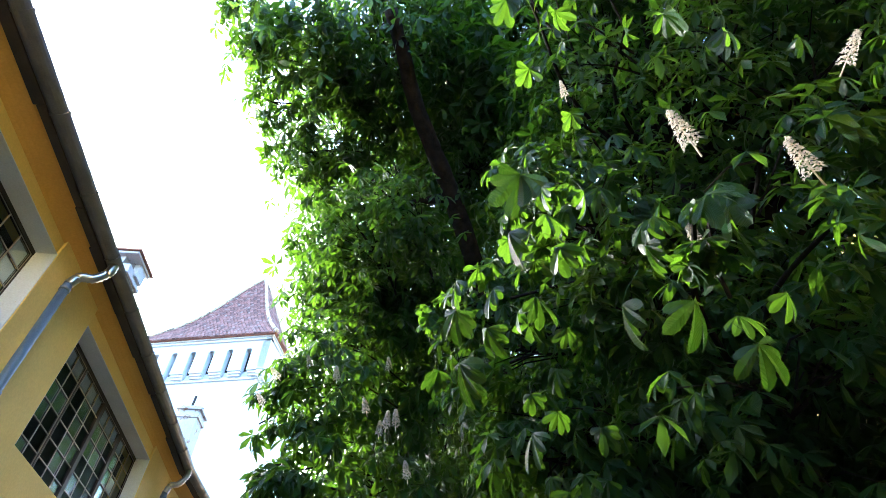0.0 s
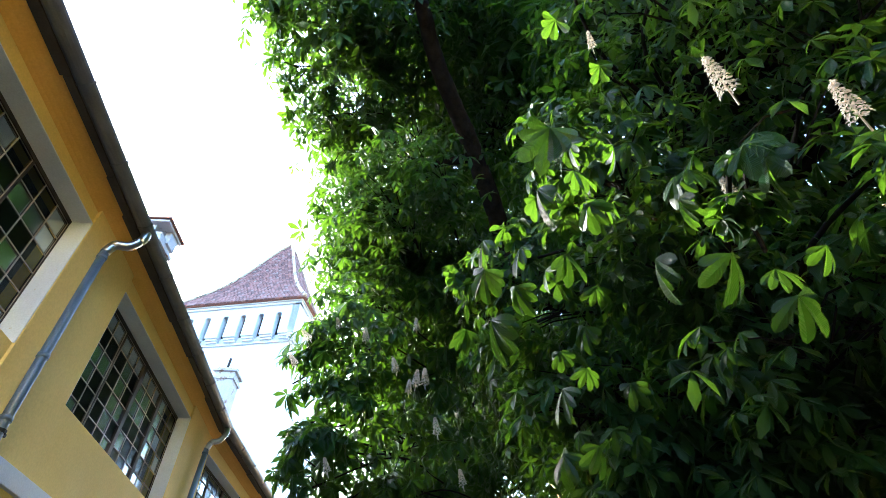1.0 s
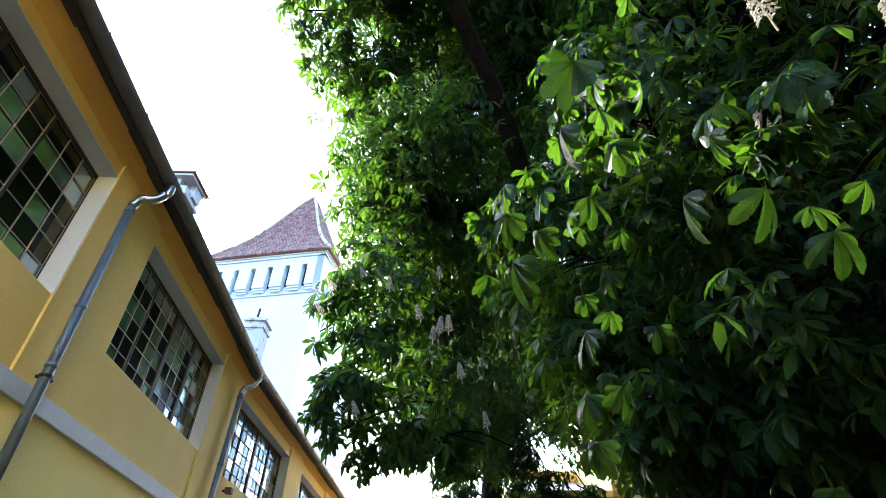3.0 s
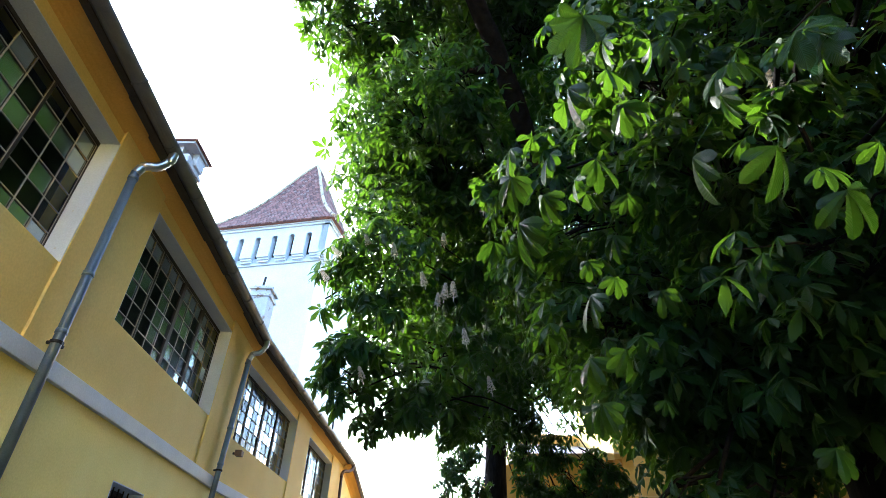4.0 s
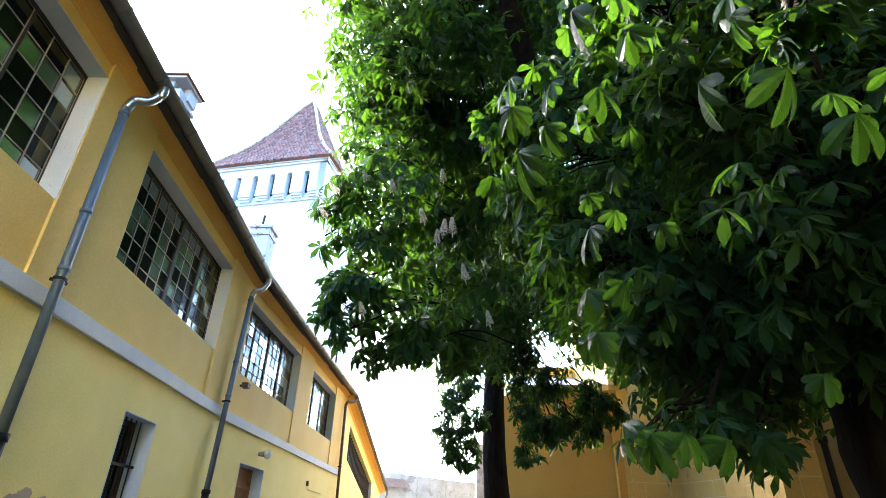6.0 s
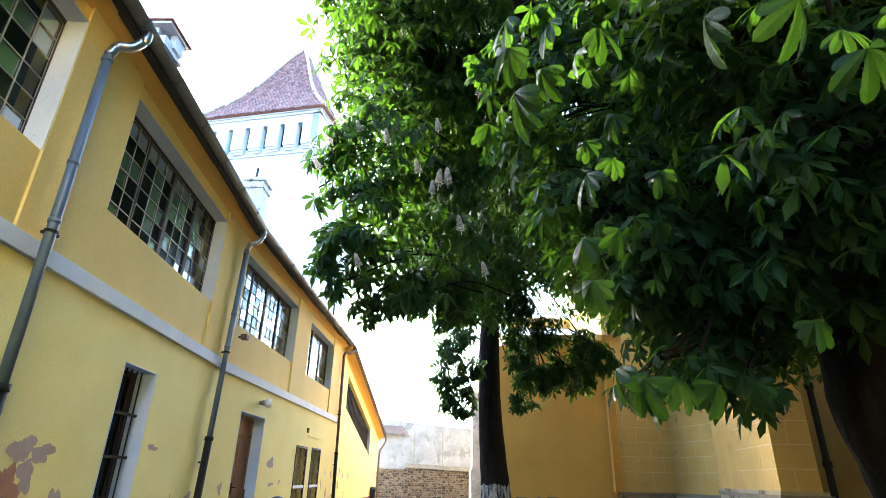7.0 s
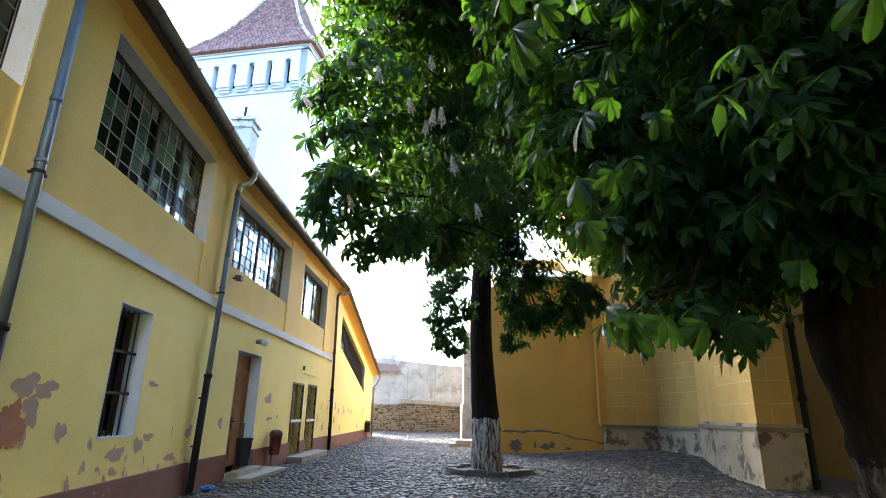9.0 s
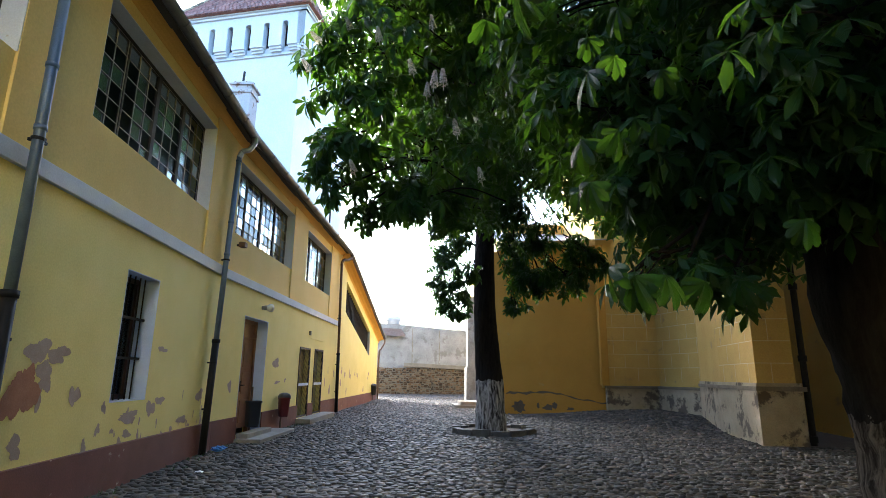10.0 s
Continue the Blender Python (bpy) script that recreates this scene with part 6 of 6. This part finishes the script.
# lower spray leaves of the near boughs, hub and middle tip
for hub, tip in (
    ((0.19, 1.61, 2.63), (0.19, 1.69, 2.45)), ((0.95, 3.11, 3.51), (0.97, 3.16, 3.37)), ((1.10, 2.97, 3.63), (1.05, 3.07, 3.47)),
    ((1.12, 3.12, 3.40), (1.14, 3.17, 3.25)), ((0.67, 2.36, 2.81), (0.62, 2.43, 2.64)), ((1.08, 3.32, 3.06), (1.03, 3.36, 2.94)),
    ((0.89, 2.59, 2.65), (0.92, 2.62, 2.48)), ((0.75, 2.72, 2.65), (0.72, 2.76, 2.47)), ((0.74, 2.61, 2.38), (0.72, 2.64, 2.21)),
    ((1.40, 3.35, 2.68), (1.43, 3.33, 2.56)), ((1.31, 2.94, 3.21), (1.32, 3.00, 3.04)), ((1.58, 2.90, 3.36), (1.55, 2.98, 3.21)),
    ((1.40, 3.21, 3.01), (1.35, 3.27, 2.85))):
    t1.hero(hub, tip)
# low hanging leaves of the near boughs, hub and middle tip
for hub, tip in (
    ((0.76, 2.48, 1.94), (0.72, 2.50, 1.75)), ((0.88, 2.50, 1.91), (0.87, 2.50, 1.72)), ((1.02, 2.50, 1.92), (1.07, 2.47, 1.75)),
    ((1.35, 2.76, 1.94), (1.31, 2.77, 1.76)), ((1.76, 3.12, 2.02), (1.75, 3.11, 1.84)), ((0.86, 3.04, 2.51), (0.88, 3.07, 2.31)),
    ((1.62, 3.30, 2.63), (1.67, 3.28, 2.50)), ((1.77, 3.23, 2.58), (1.76, 3.25, 2.42)), ((1.92, 3.11, 2.62), (1.94, 3.12, 2.45)),
    ((1.77, 2.58, 2.22), (1.78, 2.58, 2.06))):
    t1.hero(hub, tip)
# high leaves of the near boughs, hub and middle tip
for hub, tip in (
    ((1.90, 1.61, 4.28), (1.93, 1.71, 4.16)), ((1.63, 1.83, 4.34), (1.68, 1.90, 4.22)), ((2.07, 1.12, 3.93), (2.03, 1.24, 3.87)),
    ((0.99, 1.70, 4.72), (1.00, 1.81, 4.62)), ((1.06, 1.83, 4.62), (1.08, 1.94, 4.51)), ((0.39, 1.04, 4.63), (0.44, 1.18, 4.54)),
    ((0.76, 1.17, 4.97), (0.80, 1.31, 4.88)), ((1.45, 0.91, 4.26), (1.56, 0.97, 4.14)), ((2.09, 1.37, 4.25), (2.13, 1.41, 4.16)),
    ((2.30, 0.95, 4.24), (2.26, 1.06, 4.20)), ((1.12, 0.89, 4.29), (1.26, 0.89, 4.19)), ((1.99, 0.95, 4.49), (2.07, 1.00, 4.37)),
    ((0.68, 1.52, 4.89), (0.65, 1.66, 4.80))):
    t1.hero(hub, tip)
for at, tip in (((1.10, 1.13, 3.47), (1.00, 1.06, 3.59)), ((1.33, 0.97, 3.09), (1.25, 0.92, 3.21)), ((1.66, 0.79, 3.67), (1.67, 0.67, 3.73)), ((1.53, 1.78, 3.58), (1.44, 1.72, 3.71)), ((1.07, 1.82, 5.21), (1.02, 1.74, 5.28))):
    t1.candle(at, tip)
for s, tip, rad, n in ((0, (2.5, 2.9, 3.0), 0.6, 70), (1, (2.9, 2.6, 3.5), 0.8, 110), (0, (2.2, 3.3, 2.9), 0.5, 60), (0, (3.0, 3.0, 2.65), 0.5, 60), (1, (2.2, 3.4, 4.6), 0.9, 140), (2, (2.2, 3.0, 5.4), 0.9, 140), (1, (3.0, 3.2, 4.4), 0.9, 130), (0, (1.8, 4.0, 2.95), 0.45, 50), (0, (2.35, 3.9, 2.6), 0.45, 50), (0, (2.0, 4.4, 3.3), 0.5, 60)):
    t1.bough(S1[s], tip, rad, n, 0.21)
t1.finish(5, 3, lambda p: p.x < 2.3 and p.y < 4.3, 300)

# ring of kerb stones round the far chestnut
ring = tagged(group_root("tree_ring", (2.31, 15.48, 0)), "low ring of dark kerb stones round the chestnut", "kerb", kind="structure")
for k in range(14):
    a0, a1 = k * 6.2832 / 14 + 0.02, (k + 1) * 6.2832 / 14 - 0.02
    bm = bmesh.new()
    plan = [(r * math.cos(a), r * math.sin(a)) for r, aa in ((1.16, (a0, (a0 + a1) / 2, a1)), (0.95, (a1, (a0 + a1) / 2, a0))) for a in aa]
    lo = [bm.verts.new((x, y, -0.1)) for x, y in plan]
    hi = [bm.verts.new((x * 0.985, y * 0.985, 0.135 + 0.02 * math.sin(k * 2.3))) for x, y in plan]
    bm.faces.new(hi)
    for i in range(6):
        bm.faces.new((lo[i], lo[(i + 1) % 6], hi[(i + 1) % 6], hi[i]))
    part("kerb_stone", bm, KERB, ring)
bm = bmesh.new()
bmesh.ops.create_circle(bm, cap_ends=True, segments=24, radius=0.97)
for v in bm.verts:
    v.co.z = 0.055
part("soil", bm, EARTH, ring)

# ---- cobbles ----
rg = random.Random(77)
cobbles = tagged(group_root("pavement", (1.0, 12.0, 0)), "worn grey river cobbles with earthy joints", "pavement", kind="structure")


def cobble_geometry(size, seed):
    rnd = random.Random(seed)
    n = 6
    out, low, top = [], [], []
    sx, sy = size * rnd.uniform(0.85, 1.45), size * rnd.uniform(0.6, 0.92)
    for k in range(n):
        a = k * 6.2832 / n + rnd.uniform(-0.2, 0.2)
        r = 0.5 * rnd.uniform(0.88, 1.08)
        low.append((sx * r * math.cos(a), sy * r * math.sin(a), -0.03))
        out.append((sx * r * 0.95 * math.cos(a), sy * r * 0.95 * math.sin(a), 0.012))
        top.append((sx * r * 0.76 * math.cos(a), sy * r * 0.76 * math.sin(a), 0.022 + rnd.uniform(-0.006, 0.005)))
    v = np.array(low + out + top + [(rnd.uniform(-0.01, 0.01), 0, 0.024)])
    f = []
    for k in range(n):
        j = (k + 1) % n
        f += [(k, j, n + j, n + k), (n + k, n + j, 2 * n + j, 2 * n + k), (2 * n + k, 2 * n + j, 3 * n, 3 * n)]
    return v, f


kinds = [cobble_geometry((0.105, 0.125, 0.14, 0.155)[k % 4], 300 + k) for k in range(24)]
cob_meshes = []
for v, f in kinds:
    me = bpy.data.meshes.new("cobble")
    me.from_pydata(v.tolist(), [], [tuple(dict.fromkeys(q)) for q in f])
    me.polygons.foreach_set("use_smooth", [True] * len(me.polygons))
    me.materials.append(COBBLE)
    cob_meshes.append(me)
cv, cf, o, loose = [], [], 0, 0
y = 4.0
row = 0
while y < 45.5:
    step = 0.118
    x = (-3.95 if y < 11.5 else -3.95 + 0.085 * (y - 11.5)) + rg.uniform(0, 0.1)
    right = 11.4 if y < 21.5 else 4.6
    while x < right:
        if not ((x - 2.25) ** 2 + (y - 15.35) ** 2 < 1.2 or (12.3 < y < 15.4 and x > 8.02 + 0.25 * (y - 12.7)) or (15.4 <= y < 19 and x > 8.75 + 0.37 * (y - 15.4))):
            px, py = x + rg.uniform(-0.02, 0.02), y + rg.uniform(-0.035, 0.035)
            k, ang = rg.randrange(24), rg.gauss(0.0, 0.7) + (math.pi if rg.random() < 0.5 else 0)
            z = ground_height(px, py) + rg.uniform(-0.012, 0.008)
            if loose < 300 and 6.3 < py < 8.6 and -2.6 < px < 2.6:
                ob = new("cobble", cob_meshes[k])
                ob.parent = cobbles
                ob.matrix_local = Matrix.Translation((px - 1.0, py - 12.0, z)) @ Matrix.Rotation(ang, 4, "Z")
                loose += 1
            else:
                v, f = kinds[k]
                c, s = math.cos(ang), math.sin(ang)
                cv.append(v @ np.array(((c, s, 0), (-s, c, 0), (0, 0, 1))) + np.array((px - 1.0, py - 12.0, z)))
                cf += [tuple(dict.fromkeys(i + o for i in q)) for q in f]
                o += len(v)
        x += rg.uniform(0.125, 0.155)
    y += step
me = bpy.data.meshes.new("cobble_field")
me.from_pydata(np.concatenate(cv).tolist(), [], cf)
me.polygons.foreach_set("use_smooth", [True] * len(me.polygons))
me.materials.append(COBBLE)
fieldob = new("cobble_field", me)
fieldob.parent = cobbles
tagged(fieldob, "worn grey cobbles", kind="stuff")

# weeds in the joints along the foot of the wall
rw = random.Random(91)
wv, wf = [], []
for i in range(150):
    y = rw.uniform(5.0, 22.0)
    x = (-3.86 if y < 11.5 else -3.86 + 0.085 * (y - 11.5)) + 0.02 + abs(rw.gauss(0, 0.12)) * (1.6 if y < 10 else 1.0)
    for k in range(rw.randint(4, 8)):
        a, h, w = rw.uniform(0, 6.28), rw.uniform(0.03, 0.09), rw.uniform(0.006, 0.014)
        dx, dy = math.cos(a) * h * 0.7, math.sin(a) * h * 0.7
        o = len(wv)
        z = ground_height(x, y)
        wv += [(x - dy * w / h, y + dx * w / h, z), (x + dy * w / h, y - dx * w / h, z), (x + dx, y + dy, z + h)]
        wf.append((o, o + 1, o + 2))
me = bpy.data.meshes.new("weeds")
me.from_pydata(wv, [], wf)
me.materials.append(WEED)
tagged(new("weeds", me), "small green weeds along the foot of the wall", "weeds", kind="stuff")
